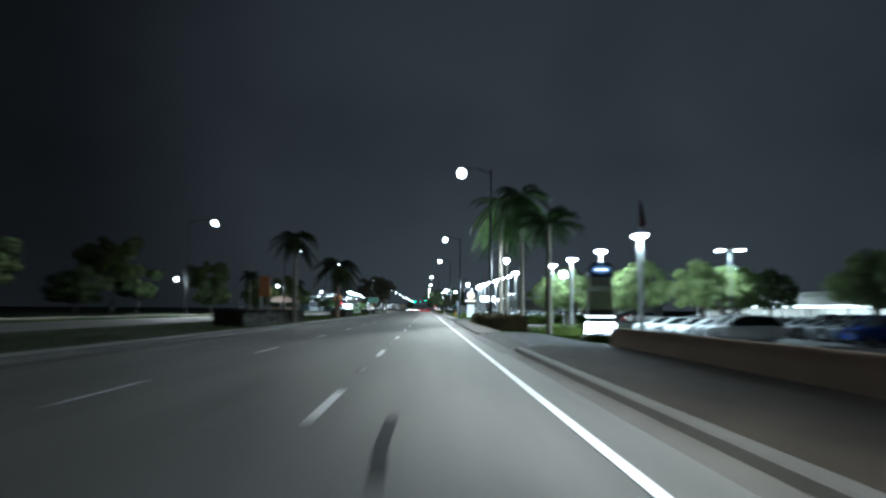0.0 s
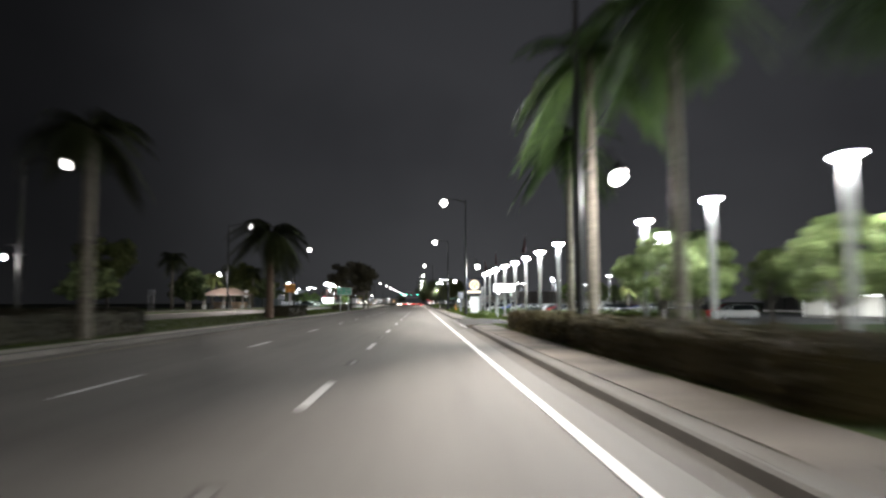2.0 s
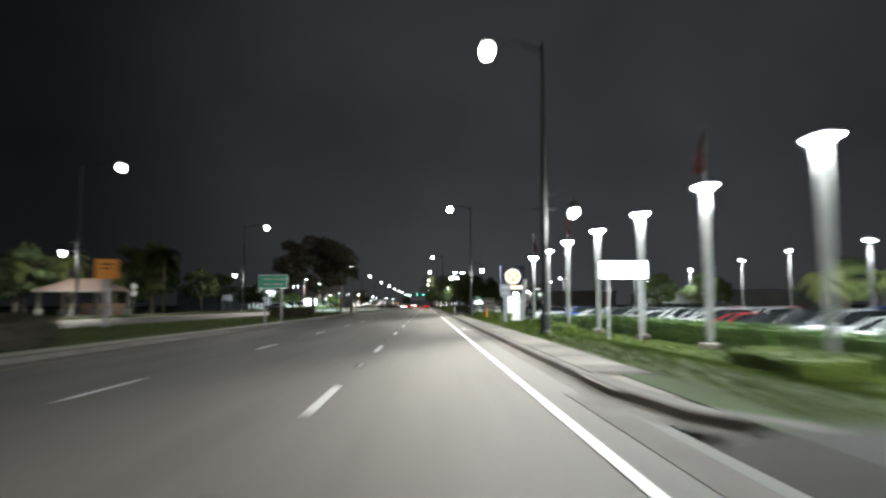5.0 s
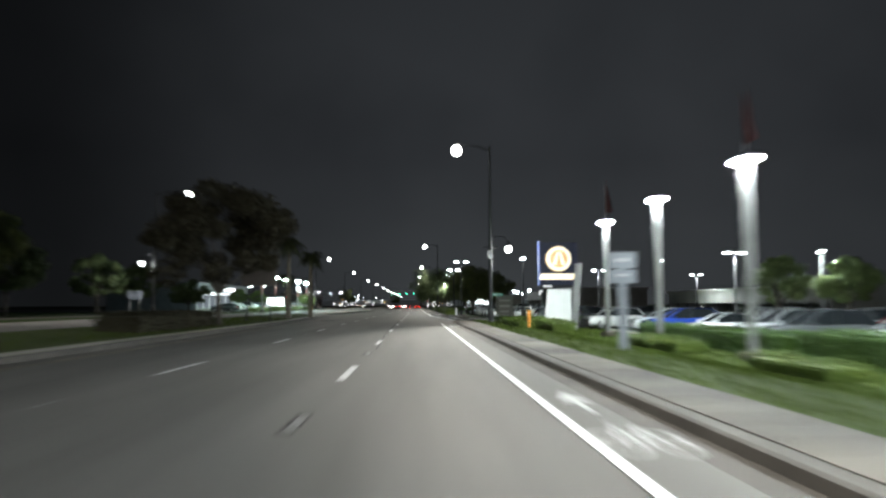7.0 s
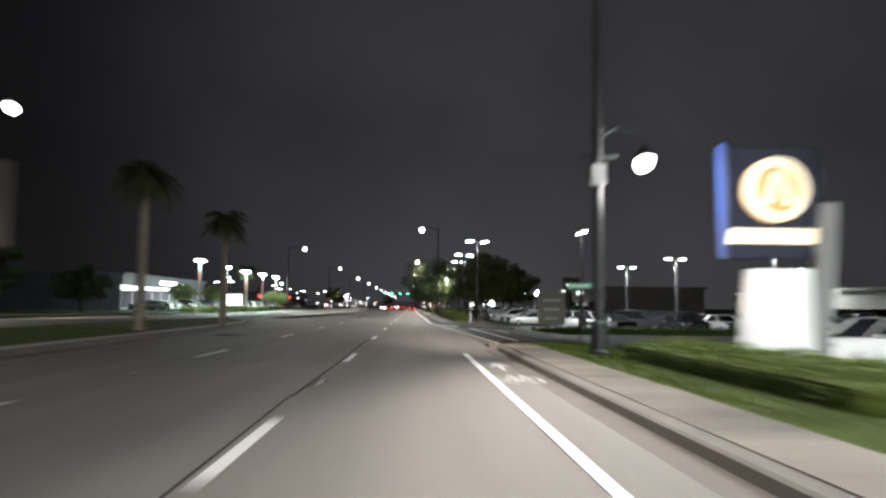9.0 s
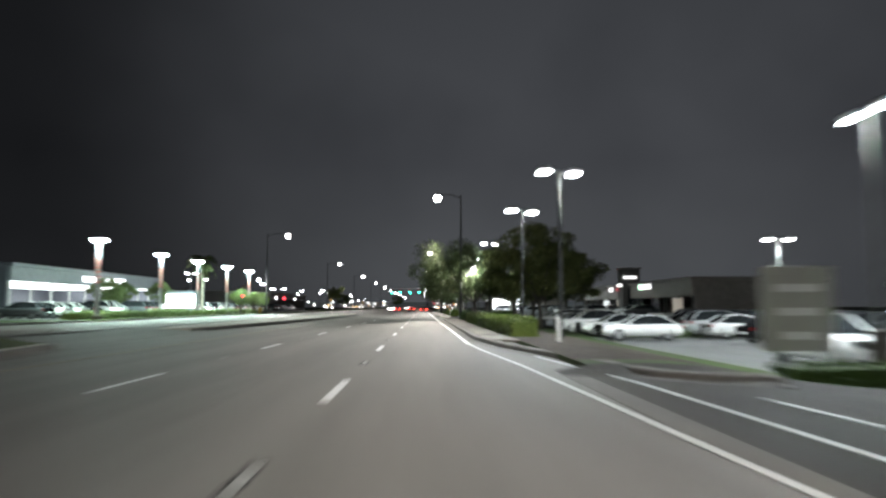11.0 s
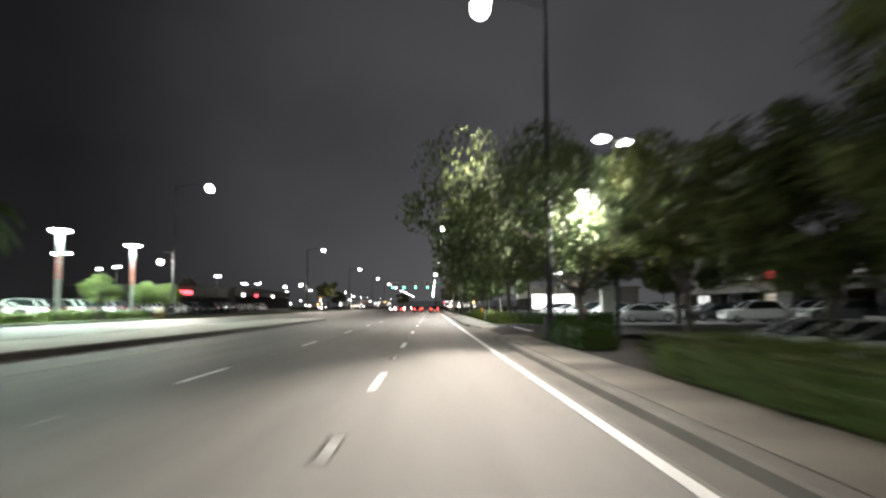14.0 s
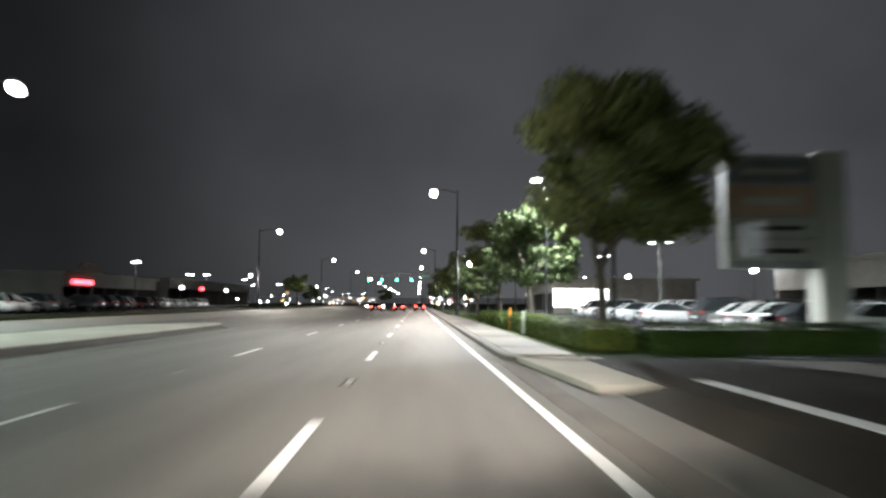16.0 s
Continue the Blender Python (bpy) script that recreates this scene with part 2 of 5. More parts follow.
G_DIMROOM = glowing("half_lit_shop", (1.0, 0.86, 0.70), 0.10)
G_SHOP = glowing("shop_sign_face", (1.0, 0.98, 0.95), 0.9)
G_REDSHOP = glowing("red_shop_sign", (1.0, 0.06, 0.08), 1.1)
G_AMBER = glowing("amber_lens", (1.0, 0.50, 0.13), 5.0)
G_TOTEM = glowing("totem_box_face", (0.96, 1.0, 1.0), 14.0)
G_SIGN = glowing("lit_sign_face", (1.0, 1.0, 1.0), 3.0)
G_WARM = glowing("warm_sign_face", (1.0, 0.86, 0.58), 0.85)
G_HALO = glowing("sign_halo", (1.0, 0.58, 0.17), 0.16)
G_RED = glowing("red_neon", (1.0, 0.04, 0.06), 4.0)
G_GREEN = glowing("green_signal", (0.05, 1.0, 0.55), 14.0)
G_TAIL = glowing("tail_light", (1.0, 0.05, 0.03), 10.0)
G_HEAD = glowing("head_light", (1.0, 0.96, 0.88), 30.0)
G_ROOM = glowing("showroom_ceiling", (0.95, 1.0, 0.98), 5.0)
G_ROOM_DIM = glowing("dim_room_ceiling", (0.95, 1.0, 0.98), 2.5)
# no lamp: weak emission that imitates haze on the far backdrop
G_DISTANCE = glowing("backdrop_haze_glow", (0.9, 0.95, 1.0), 0.018)
M_SLATE = surface("slate_panel", (0.10, 0.11, 0.13), (0.19, 0.20, 0.23), 0.5, big=1.5, fine=30, bump=0.03)
M_SALMON = surface("faded_orange_panel", (0.34, 0.21, 0.15), (0.46, 0.31, 0.24), 0.6, big=1.5, fine=30, bump=0.03)
M_TAUPE = surface("taupe_panel", (0.16, 0.14, 0.125), (0.27, 0.24, 0.22), 0.5, big=1.5, fine=30, bump=0.03)
G_BLUE = glowing("blue_lit_oval", (0.30, 0.50, 1.0), 0.22)


# ---- mesh helpers ----
def mesh_of(bm, name, smooth=False):
    me = bpy.data.meshes.new(name)
    bm.to_mesh(me)
    bm.free()
    if smooth:
        for p in me.polygons:
            p.use_smooth = True
    return me


def part(name, bm, material, parent=None, label="", smooth=False):
    """One mesh object under a thing or a part."""
    me = bm if isinstance(bm, bpy.types.Mesh) else mesh_of(bm, name, smooth)
    if not me.materials:
        me.materials.append(material)
    ob = new(name, me)
    if parent:
        ob.parent = parent
    if label:
        tagged(ob, label)
    return ob


def thing(name, m, label, category, group=""):
    ob = new(name)
    ob.matrix_basis = m
    ob.empty_display_size = 0.2
    return tagged(ob, label, category, group)


def box(x0, x1, y0, y1, z0, z1, bevel=0.0, bm=None):
    bm = bm or bmesh.new()
    r = bmesh.ops.create_cube(bm, size=1, matrix=Matrix.LocRotScale(((x0 + x1) / 2, (y0 + y1) / 2, (z0 + z1) / 2), None, (x1 - x0, y1 - y0, z1 - z0)))
    if bevel:
        edges = list({e for v in r["verts"] for e in v.link_edges})
        bmesh.ops.bevel(bm, geom=edges, offset=bevel, segments=2, affect="EDGES")
    return bm


def cone(r0, r1, z0, z1, seg=16, bm=None, m=None):
    bm = bm or bmesh.new()
    mm = (m or Matrix()) @ Matrix.Translation((0, 0, (z0 + z1) / 2))
    bmesh.ops.create_cone(bm, cap_ends=True, segments=seg, radius1=r0, radius2=r1, depth=z1 - z0, matrix=mm)
    return bm


def lathe(profile, seg=20, bm=None, m=None):
    """Turned shape: (radius, height) from bottom to top."""
    bm = bm or bmesh.new()
    m = m or Matrix()
    rings = []
    for r, z in profile:
        rings.append([bm.verts.new(m @ Vector((r * math.cos(2 * math.pi * k / seg), r * math.sin(2 * math.pi * k / seg), z))) for k in range(seg)])
    for a, b in zip(rings, rings[1:]):
        for k in range(seg):
            bm.faces.new((a[k], a[(k + 1) % seg], b[(k + 1) % seg], b[k]))
    bm.faces.new(rings[0][::-1])
    bm.faces.new(rings[-1])
    return bm


def tube(points, radii, seg=8, bm=None):
    """A pipe along points."""
    bm = bm or bmesh.new()
    pts = [Vector(p) for p in points]
    rings = []
    for i, p in enumerate(pts):
        d = (pts[min(i + 1, len(pts) - 1)] - pts[max(i - 1, 0)]).normalized()
        u = d.orthogonal().normalized()
        if abs(d.z) < 0.95:
            u = d.cross(Vector((0, 0, 1))).normalized()
        else:
            u = (Vector((1, 0, 0)) - d * d.x).normalized()
        v = d.cross(u)
        r = radii[i] if isinstance(radii, (list, tuple)) else radii
        rings.append([bm.verts.new(p + r * (math.cos(2 * math.pi * k / seg) * u + math.sin(2 * math.pi * k / seg) * v)) for k in range(seg)])
    for a, b in zip(rings, rings[1:]):
        for k in range(seg):
            bm.faces.new((a[k], a[(k + 1) % seg], b[(k + 1) % seg], b[k]))
    bm.faces.new(rings[0][::-1])
    bm.faces.new(rings[-1])
    return bm


def prism(outline, y0, y1, bm=None):
    """An outline in x and z, made thick along y."""
    bm = bm or bmesh.new()
    a = [bm.verts.new((x, y0, z)) for x, z in outline]
    b = [bm.verts.new((x, y1, z)) for x, z in outline]
    bm.faces.new(a)
    bm.faces.new(b[::-1])
    n = len(outline)
    for k in range(n):
        bm.faces.new((a[k], b[k], b[(k + 1) % n], a[(k + 1) % n]))
    bmesh.ops.recalc_face_normals(bm, faces=bm.faces)
    return bm


def slab(outline, z0, z1, bm=None):
    """A flat outline in x and y, made thick along z."""
    bm = bm or bmesh.new()
    a = [bm.verts.new((x, y, z0)) for x, y in outline]
    b = [bm.verts.new((x, y, z1)) for x, y in outline]
    bm.faces.new(a[::-1])
    bm.faces.new(b)
    n = len(outline)
    for k in range(n):
        bm.faces.new((a[k], a[(k + 1) % n], b[(k + 1) % n], b[k]))
    bmesh.ops.recalc_face_normals(bm, faces=bm.faces)
    return bm


def sweep(profile, path, bm=None):
    """A cross-section (offset to the right, height) carried along a path in plan."""
    bm = bm or bmesh.new()
    rows = []
    n = len(path)
    for i in range(n):
        p, q = Vector(path[max(i - 1, 0)]), Vector(path[min(i + 1, n - 1)])
        d = (q - p).normalized()
        side = Vector((d.y, -d.x))
        c = Vector(path[i])
        rows.append([bm.verts.new((c.x + side.x * s, c.y + side.y * s, z)) for s, z in profile])
    k = len(profile)
    for a, b in zip(rows, rows[1:]):
        for j in range(k):
            bm.faces.new((a[j], a[(j + 1) % k], b[(j + 1) % k], b[j]))
    bm.faces.new(rows[0][::-1])
    bm.faces.new(rows[-1])
    bmesh.ops.recalc_face_normals(bm, faces=bm.faces)
    return bm


def leaf_mesh(name, centres, normals, size, rng, long=1.6):
    """Many small leaves, each a bent quad, as one mesh."""
    n = len(centres)
    c = np.asarray(centres)
    d = np.asarray(normals) + rng.normal(0, 0.6, (n, 3))
    d /= np.linalg.norm(d, axis=1)[:, None]
    a = np.cross(d, rng.normal(0, 1, (n, 3)))
    a /= np.linalg.norm(a, axis=1)[:, None] + 1e-9
    b = np.cross(d, a)
    s = size * rng.uniform(0.6, 1.3, (n, 1))
    v = np.stack([c - a * s * long / 2, c + b * s / 2 - d * s * 0.15, c + a * s * long / 2, c - b * s / 2 - d * s * 0.15], 1).reshape(-1, 3)
    f = np.arange(4 * n).reshape(n, 4)
    me = bpy.data.meshes.new(name)
    me.from_pydata(v.tolist(), [], f.tolist())
    return me


# ---- setting: ground, roads, kerbs, walks ----
def smooth(a, b, v):
    t = min(1, max(0, (v - a) / (b - a)))
    return t * t * (3 - 2 * t)


def low(y):
    """How far the car lots on the near side lie below the road."""
    return 0.55 * smooth(28, 40, y) * (1 - smooth(248, 272, y))


def fall(y):
    """How far the opposite carriageway drops on its way."""
    return -0.15 * smooth(200, 246, y)


def lowered(bm):
    for v in bm.verts:
        v.co.z += fall(v.co.y)
    return bm


def verge(x, y):
    """Height of the ground beside the road."""
    if x > 3.74:
        flat = smooth(183.0, 184.4, y) * (1 - smooth(203.4, 204.8, y))
        bank = 0.13 - (low(y) + 0.08) * smooth(5.4, 10.5, x)
        return bank * (1 - flat) + flat * (-0.05 - 0.42 * smooth(5.5, 12, x))
    if x < -25.9:
        return 0.55 + fall(y)
    return -0.14


def ground_sheet():
    xs = [-2500, -400, -120, -60, -36, -26.0, -25.8, -10, 3.72, 3.76, 5.2, 6, 7, 8, 9, 10.5, 14, 25, 60, 120, 400, 2500]
    ys = [-600, -100, -40, 0, 20, 28, 31, 34, 37, 40, 60, 90, 120, 150, 166, 170, 174, 178, 181, 183.0, 183.7, 184.4, 194, 203.4, 204.1, 204.8, 230, 260, 330, 420, 600, 1000, 3000]
    bm = bmesh.new()
    g = [[bm.verts.new((x, y, verge(x, y) - (0.0 if x > 3.74 or x < -25.9 else 0.1))) for x in xs] for y in ys]
    for r0, r1 in zip(g, g[1:]):
        for k in range(len(xs) - 1):
            bm.faces.new((r0[k], r0[k + 1], r1[k + 1], r1[k]))
    return part("ground", bm, M_SOIL)


tagged(ground_sheet(), "dark soil and rough grass ground beside the road", "ground", kind="structure")

road = part("road", box(-12.6, 3.74, -120, 1500, -0.3, 0.0), M_ASPHALT)
tagged(road, "worn grey asphalt road with painted lanes", "road", kind="structure")
bm = bmesh.new()
lanes = [[bm.verts.new(c) for c in ((x, y, -0.2), (x, y, 0.40 + fall(y)), (-15.6, y, 0.40 + fall(y)), (-15.6, y, -0.2))] for y, x in ((-120, -28.6), (190, -27.4), (212, -26.6), (230, -26.0), (248, -25.4), (300, -26.2), (1500, -26.2))]
for r0, r1 in zip(lanes, lanes[1:]):
    for k in range(3):
        bm.faces.new((r0[k], r0[k + 1], r1[k + 1], r1[k]))
bmesh.ops.recalc_face_normals(bm, faces=bm.faces)
opposite = part("road_opposite", bm, M_ASPHALT)
tagged(opposite, "raised asphalt carriageway across the median", "road", kind="structure")
crossover = part("median_opening", prism([(-15.7, 0.30), (-12.5, 0.006), (-12.5, -0.2), (-15.7, -0.2)], 212, 231), M_ASPHALT)
tagged(crossover, "asphalt crossover through the median", "road", kind="structure")
beyond = part("median_opening_far", prism([(-15.7, 0.235), (-12.5, 0.006), (-12.5, -0.2), (-15.7, -0.2)], 306, 1500), M_ASPHALT)
tagged(beyond, "asphalt between the carriageways beyond the median", "road", kind="structure")

# lane dashes, reflector plates, edge lines
dash_me = mesh_of(box(-0.075, 0.075, -1.53, 1.53, 0.002, 0.006), "lane_dash")
dash_me.materials.append(M_LINE)
thin_me = mesh_of(box(-0.055, 0.055, -1.53, 1.53, 0.002, 0.006), "lane_dash_worn")
thin_me.materials.append(M_LINE)
plate_me = mesh_of(box(-0.06, 0.06, -0.42, 0.42, 0.001, 0.007, 0.002), "reflector_plate")
plate_me.materials.append(M_PLATE)
patch_me = mesh_of(slab([(-0.17 + 0.05 * math.sin(3 * a), 0.9 * math.cos(a)) if math.sin(a) < 0 else (0.17 + 0.04 * math.cos(5 * a), 0.9 * math.cos(a)) for a in [2 * math.pi * k / 16 for k in range(16)]], 0.0005, 0.003), "tar_patch")
patch_me.materials.append(M_TAR)


def second_line(y):
    """Where the line between the second and the third lane runs."""
    return -5.42 - 0.18 * smooth(140, 182, y) + 0.50 * smooth(190, 275, y)


for k in range(-4, 52):
    y = 18.385 + 12.192 * k
    ob = part("lane_dash", dash_me, M_LINE, road)
    ob.location = (-1.445, y, 0)
    ob = part("lane_dash", thin_me, M_WORN, road)
    ob.location = (second_line(y), y + 1.4, 0)
    if k < 30:
        ob = part("tar_patch", patch_me, M_TAR, road)
        ob.location, ob.scale = (-1.46, y + 5.8, 0), (0.6, 0.62, 1)
        ob = part("reflector_plate", plate_me, M_WORN, road)
        ob.location = (-1.445, y + 5.8, 0)
        ob = part("reflector_plate", plate_me, M_WORN, road)
        ob.location, ob.scale = (second_line(y), y + 7.6, 0), (0.7, 0.5, 1)


def stripe(points, width):
    return sweep([(-width / 2, 0.002), (width / 2, 0.002), (width / 2, 0.010), (-width / 2, 0.010)], points)


part("edge_line", stripe([(1.88, -120), (1.88, 60), (1.86, 120), (1.87, 178.6)], 0.15), M_LINE, road)
part("edge_line", stripe([(3.72, 184.2), (3.02, 195), (2.45, 206), (1.98, 212), (1.80, 216)], 0.13), M_WORN, road)
part("edge_line", stripe([(4.80, 185), (4.12, 202), (3.3, 209)], 0.13), M_WORN, road)
part("edge_line", stripe([(5.62, 196.0), (5.36, 199.6)], 0.12), M_WORN, road)
part("edge_line", stripe([(1.78, 216), (1.72, 232), (1.55, 255), (1.45, 275), (1.35, 300), (1.30, 400), (1.30, 1500)], 0.15), M_LINE, road)
part("yellow_line", stripe([(-9.35, 218), (-9.35, 1500)], 0.11), M_FADED, road)
part("yellow_line", stripe([(-9.35, -120), (-9.35, 218)], 0.09), M_FADED, road)
part("gutter_mark", stripe([(2.88, 83.8), (2.84, 86.5), (2.77, 89.2)], 0.13), M_WORN, road)
part("tar_seam", stripe([(-1.62, 168.5), (-1.58, 176), (-1.64, 183), (-1.60, 188)], 0.05), M_TAR, road)
part("tar_seam", stripe([(-1.30, 148.0), (-1.55, 160), (-1.66, 168.5)], 0.03), M_TAR, road)
part("skid_mark", stripe([(-0.35, 13.5), (-0.42, 15), (-0.40, 17)], 0.16), M_TAR, road)
part("oil_stain", slab([(-8.4 + 0.62 * math.cos(a) * (1 + 0.2 * math.sin(3 * a)), 190.6 + 1.0 * math.sin(a)) for a in [2 * math.pi * k / 20 for k in range(20)]], 0.0005, 0.003), M_TAR, road)


def bike_symbol(y):
    """Cycle and arrow painted in the cycle lane."""
    for cx, cy in ((2.12, 0.5), (2.62, 0.5)):
        pts = [(cx + 0.21 * math.cos(a), y + cy + 0.42 * math.sin(a)) for a in [2 * math.pi * k / 18 for k in range(19)]]
        part("cycle_mark", stripe(pts, 0.07), M_WORN, road)
    for pts in ([(2.12, 0.5), (2.30, 1.25), (2.55, 1.25), (2.62, 0.5)], [(2.30, 1.25), (2.38, 0.5), (2.55, 1.25)], [(2.26, 1.5), (2.36, 1.5)]):
        part("cycle_mark", stripe([(px, y + py) for px, py in pts], 0.07), M_WORN, road)
    part("arrow_mark", slab([(2.32, y + 2.6), (2.42, y + 2.6), (2.42, y + 3.6), (2.62, y + 3.6), (2.37, y + 4.6), (2.12, y + 3.6), (2.32, y + 3.6)], 0.002, 0.006), M_WORN, road)


bike_symbol(132.0)
bike_symbol(170.6)

# kerb and gutter of the near side, with curved returns at every mouth
KERB = [(-0.40, 0.001), (-0.40, -0.2), (0.44, -0.2), (0.44, 0.135), (0.10, 0.14), (0.04, 0.12), (0.0, 0.012)]


def arc(cx, cy, r, a0, a1, n=7):
    return [(cx + r * math.cos(radians(a0 + (a1 - a0) * k / n)), cy + r * math.sin(radians(a0 + (a1 - a0) * k / n))) for k in range(n + 1)]


def kerb(points, label="grey concrete kerb and gutter with dark stains"):
    ob = part("kerb", sweep(KERB, points), M_KERB)
    return tagged(ob, label, "kerb", "kerbs of the road", "structure")


kerb([(3.05, -120), (3.05, 10), (3.05, 31.5)] + arc(5.55, 31.5, 2.5, 180, 95, 6))
kerb(arc(5.32, 48.0, 2.5, 265, 180, 6) + [(2.86, 60), (2.95, 72), (2.95, 80.5), (3.02, 82.5), (3.4, 84.8), (4.4, 86.6), (6.4, 87.4)])
kerb([(6.4, 98.6), (4.3, 99.6), (3.3, 101.4), (3.02, 104.0), (3.02, 110), (3.06, 125), (3.06, 150), (3.03, 176.5), (3.05, 180.2)] + arc(6.05, 180.2, 3.0, 180, 95, 6))
kerb(arc(7.0, 204.5, 2.6, 265, 180, 5) + [(3.6, 209), (2.7, 214), (2.22, 220), (2.22, 245), (2.20, 262), (2.15, 266)] + arc(4.65, 266, 2.5, 180, 95, 6))
kerb(arc(4.4, 285.5, 2.5, 265, 180, 6) + [(1.85, 300), (1.8, 400), (1.8, 700)])

# pavement slabs, one by one
strip = part("pavement_bed", slab([(3.0, 47), (5.0, 47), (5.0, 205), (3.0, 205)], -0.3, 0.0), M_KERB)
tagged(strip, "concrete bed of the pavement", "pavement", kind="structure")
walkway = part("pavement_bed", slab([(2.2, 205), (5.0, 205), (5.0, 700), (2.2, 700)], -0.3, -0.02), M_KERB)
tagged(walkway, "concrete bed of the pavement", "pavement", kind="structure")
slab_me = mesh_of(box(-0.76, 0.76, -0.742, 0.742, -0.08, 0.0, 0.012), "pavement_slab")
slab_me.materials.append(M_CONC)


def walk_strip(y0, y1, x_of, z_of, width=1.52):
    n = int((y1 - y0) / 1.5)
    for k in range(n):
        y = y0 + 1.5 * (k + 0.5)
        ob = part("paving_slab", slab_me, M_CONC, walkway)
        ob.location = (x_of(y), y, z_of(y) + random.uniform(-0.004, 0.004))
        ob.rotation_euler = (random.uniform(-0.003, 0.003), random.uniform(-0.004, 0.004), 0)
        ob.scale = (width / 1.52, 1, 1)


walk_strip(49.5, 84, lambda y: 3.88, lambda y: 0.150, 1.22)
walk_strip(106, 182, lambda y: 3.82 + 0.12 * smooth(106, 130, y), lambda y: 0.150, 1.14)
walk_strip(216, 267, lambda y: 3.16 - 0.04 * smooth(240, 262, y), lambda y: 0.150, 1.24)
walk_strip(285, 345, lambda y: 2.98, lambda y: 0.150, 1.6)

# mouths of side street and driveways
for y0, y1, lx, name in ((33.0, 46.2, 26, "driveway"), (86.0, 100.0, 26, "driveway"), (183.0, 204.6, 90, "side_street"), (268.0, 283.8, 60, "driveway")):
    bm = bmesh.new()
    cols = [3.0, 3.75, 5.2, 6.2, 7.4, 8.8, 10.5, lx]
    rows = [y0, y0 + 0.7, y0 + 1.4, (y0 + y1) / 2, y1 - 1.2, y1 - 0.5, y1]
    grid = [[bm.verts.new((x, y, 0.001 if x < 3.1 else verge(x, y) + (0.053 if name == "side_street" else 0.02))) for x in cols] for y in rows]
    for r0, r1 in zip(grid, grid[1:]):
        for k in range(len(cols) - 1):
            bm.faces.new((r0[k], r0[k + 1], r1[k + 1], r1[k]))
    tagged(part(name, bm, M_DRIVE), "dark asphalt mouth between the kerb returns", "driveway", kind="structure")
for y0, y1, x0 in ((31, 48, 2.5), (82, 104, 2.35), (182, 204, 3.0), (266, 286, 1.75)):
    part("gutter_strip", slab([(x0, y0), (x0 + 0.45, y0), (x0 + 0.45, y1), (x0, y1)], -0.01, 0.007), M_KERB, road)
part("lane_mark", box(7.1, 7.24, 92.5, 97.5, 0.06, 0.075), M_WORN, road)
part("stop_line", box(4.42, 4.72, 271.5, 279.0, 0.150, 0.158), M_LINE, road)
tagged(part("pavement_apron", slab([(2.6, 278.5), (4.2, 278.5), (4.2, 284.5), (2.2, 284.5)], 0.02, 0.135), M_PALECONC), "pale concrete apron beside the driveway", "pavement", kind="structure")
tagged(part("pavement_ramp", slab([(3.0, 103.6), (4.9, 101.2), (4.9, 106.1), (3.0, 106.1)], 0.0, 0.12), M_CONC), "concrete ramp at the corner", "pavement", kind="structure")

bm = bmesh.new()
grid = [[bm.verts.new((x, y - 0.12 * (x - 6.4), verge(x, y) + 0.045)) for x in (6.4, 7.4, 8.8, 10.5, 13, 18, 26)] for y in (97.5, 99.2)]
for k in range(6):
    bm.faces.new((grid[0][k], grid[0][k + 1], grid[1][k + 1], grid[1][k]))
bm.normal_update()
for f in bmesh.ops.extrude_face_region(bm, geom=bm.faces[:])["geom"]:
    if isinstance(f, bmesh.types.BMVert):
        f.co.z -= 0.2
bmesh.ops.recalc_face_normals(bm, faces=bm.faces)
tagged(part("driveway_edge", bm, M_PALECONC), "pale concrete edge strip of the driveway", "pavement", kind="structure")
for y0, y1, x in ((49.5, 80.5, 14.35), (103.0, 176.0, 14.1)):
    z = verge(12, (y0 + y1) / 2)
    tagged(part("lot_kerb", box(x - 0.12, x + 0.14, y0, y1, z - 0.2, z + 0.16, 0.02), M_PALECONC), "pale concrete kerb of the car lot", "kerb", kind="structure")

for y0, z0, y1, z1 in ((45.9, 0.035, 49.55, 0.149), (83.95, 0.149, 87.0, 0.035), (181.9, 0.149, 183.6, 0.03)):
    bm = bmesh.new()
    top = [(2.98, y0, z0), (4.55, y0, z0 + 0.02), (4.55, y1, z1 + 0.002), (2.98, y1, z1)]
    up = [bm.verts.new(v) for v in top]
    dn = [bm.verts.new((x, y, -0.1)) for x, y, z in top]
    bm.faces.new(up)
    bm.faces.new(dn[::-1])
    for k in range(4):
        bm.faces.new((dn[k], dn[(k + 1) % 4], up[(k + 1) % 4], up[k]))
    tagged(part("pavement_ramp", bm, M_CONC), "concrete ramp from the pavement to the driveway", "pavement", kind="structure")

# car lots
lots = ((14.5, 62, 40, 80.5, "lot"), (14.3, 60, 103, 176, "lot"), (8.2, 60, 205, 266, "lot"), (8.6, 60, 285, 345, "lot"))
for x0, x1, y0, y1, name in lots:
    z = verge(12, (y0 + y1) / 2) + 0.02
    tagged(part("car_lot", box(x0, x1, y0, y1, z - 0.3, z), M_LOT), "asphalt car park behind the hedges", "car park", kind="structure")
tagged(part("car_lot_opposite", box(-120, -29.2, 244, 400, 0.1, 0.45), M_LOT), "asphalt forecourt across the road", "car park", kind="structure")

# lawns


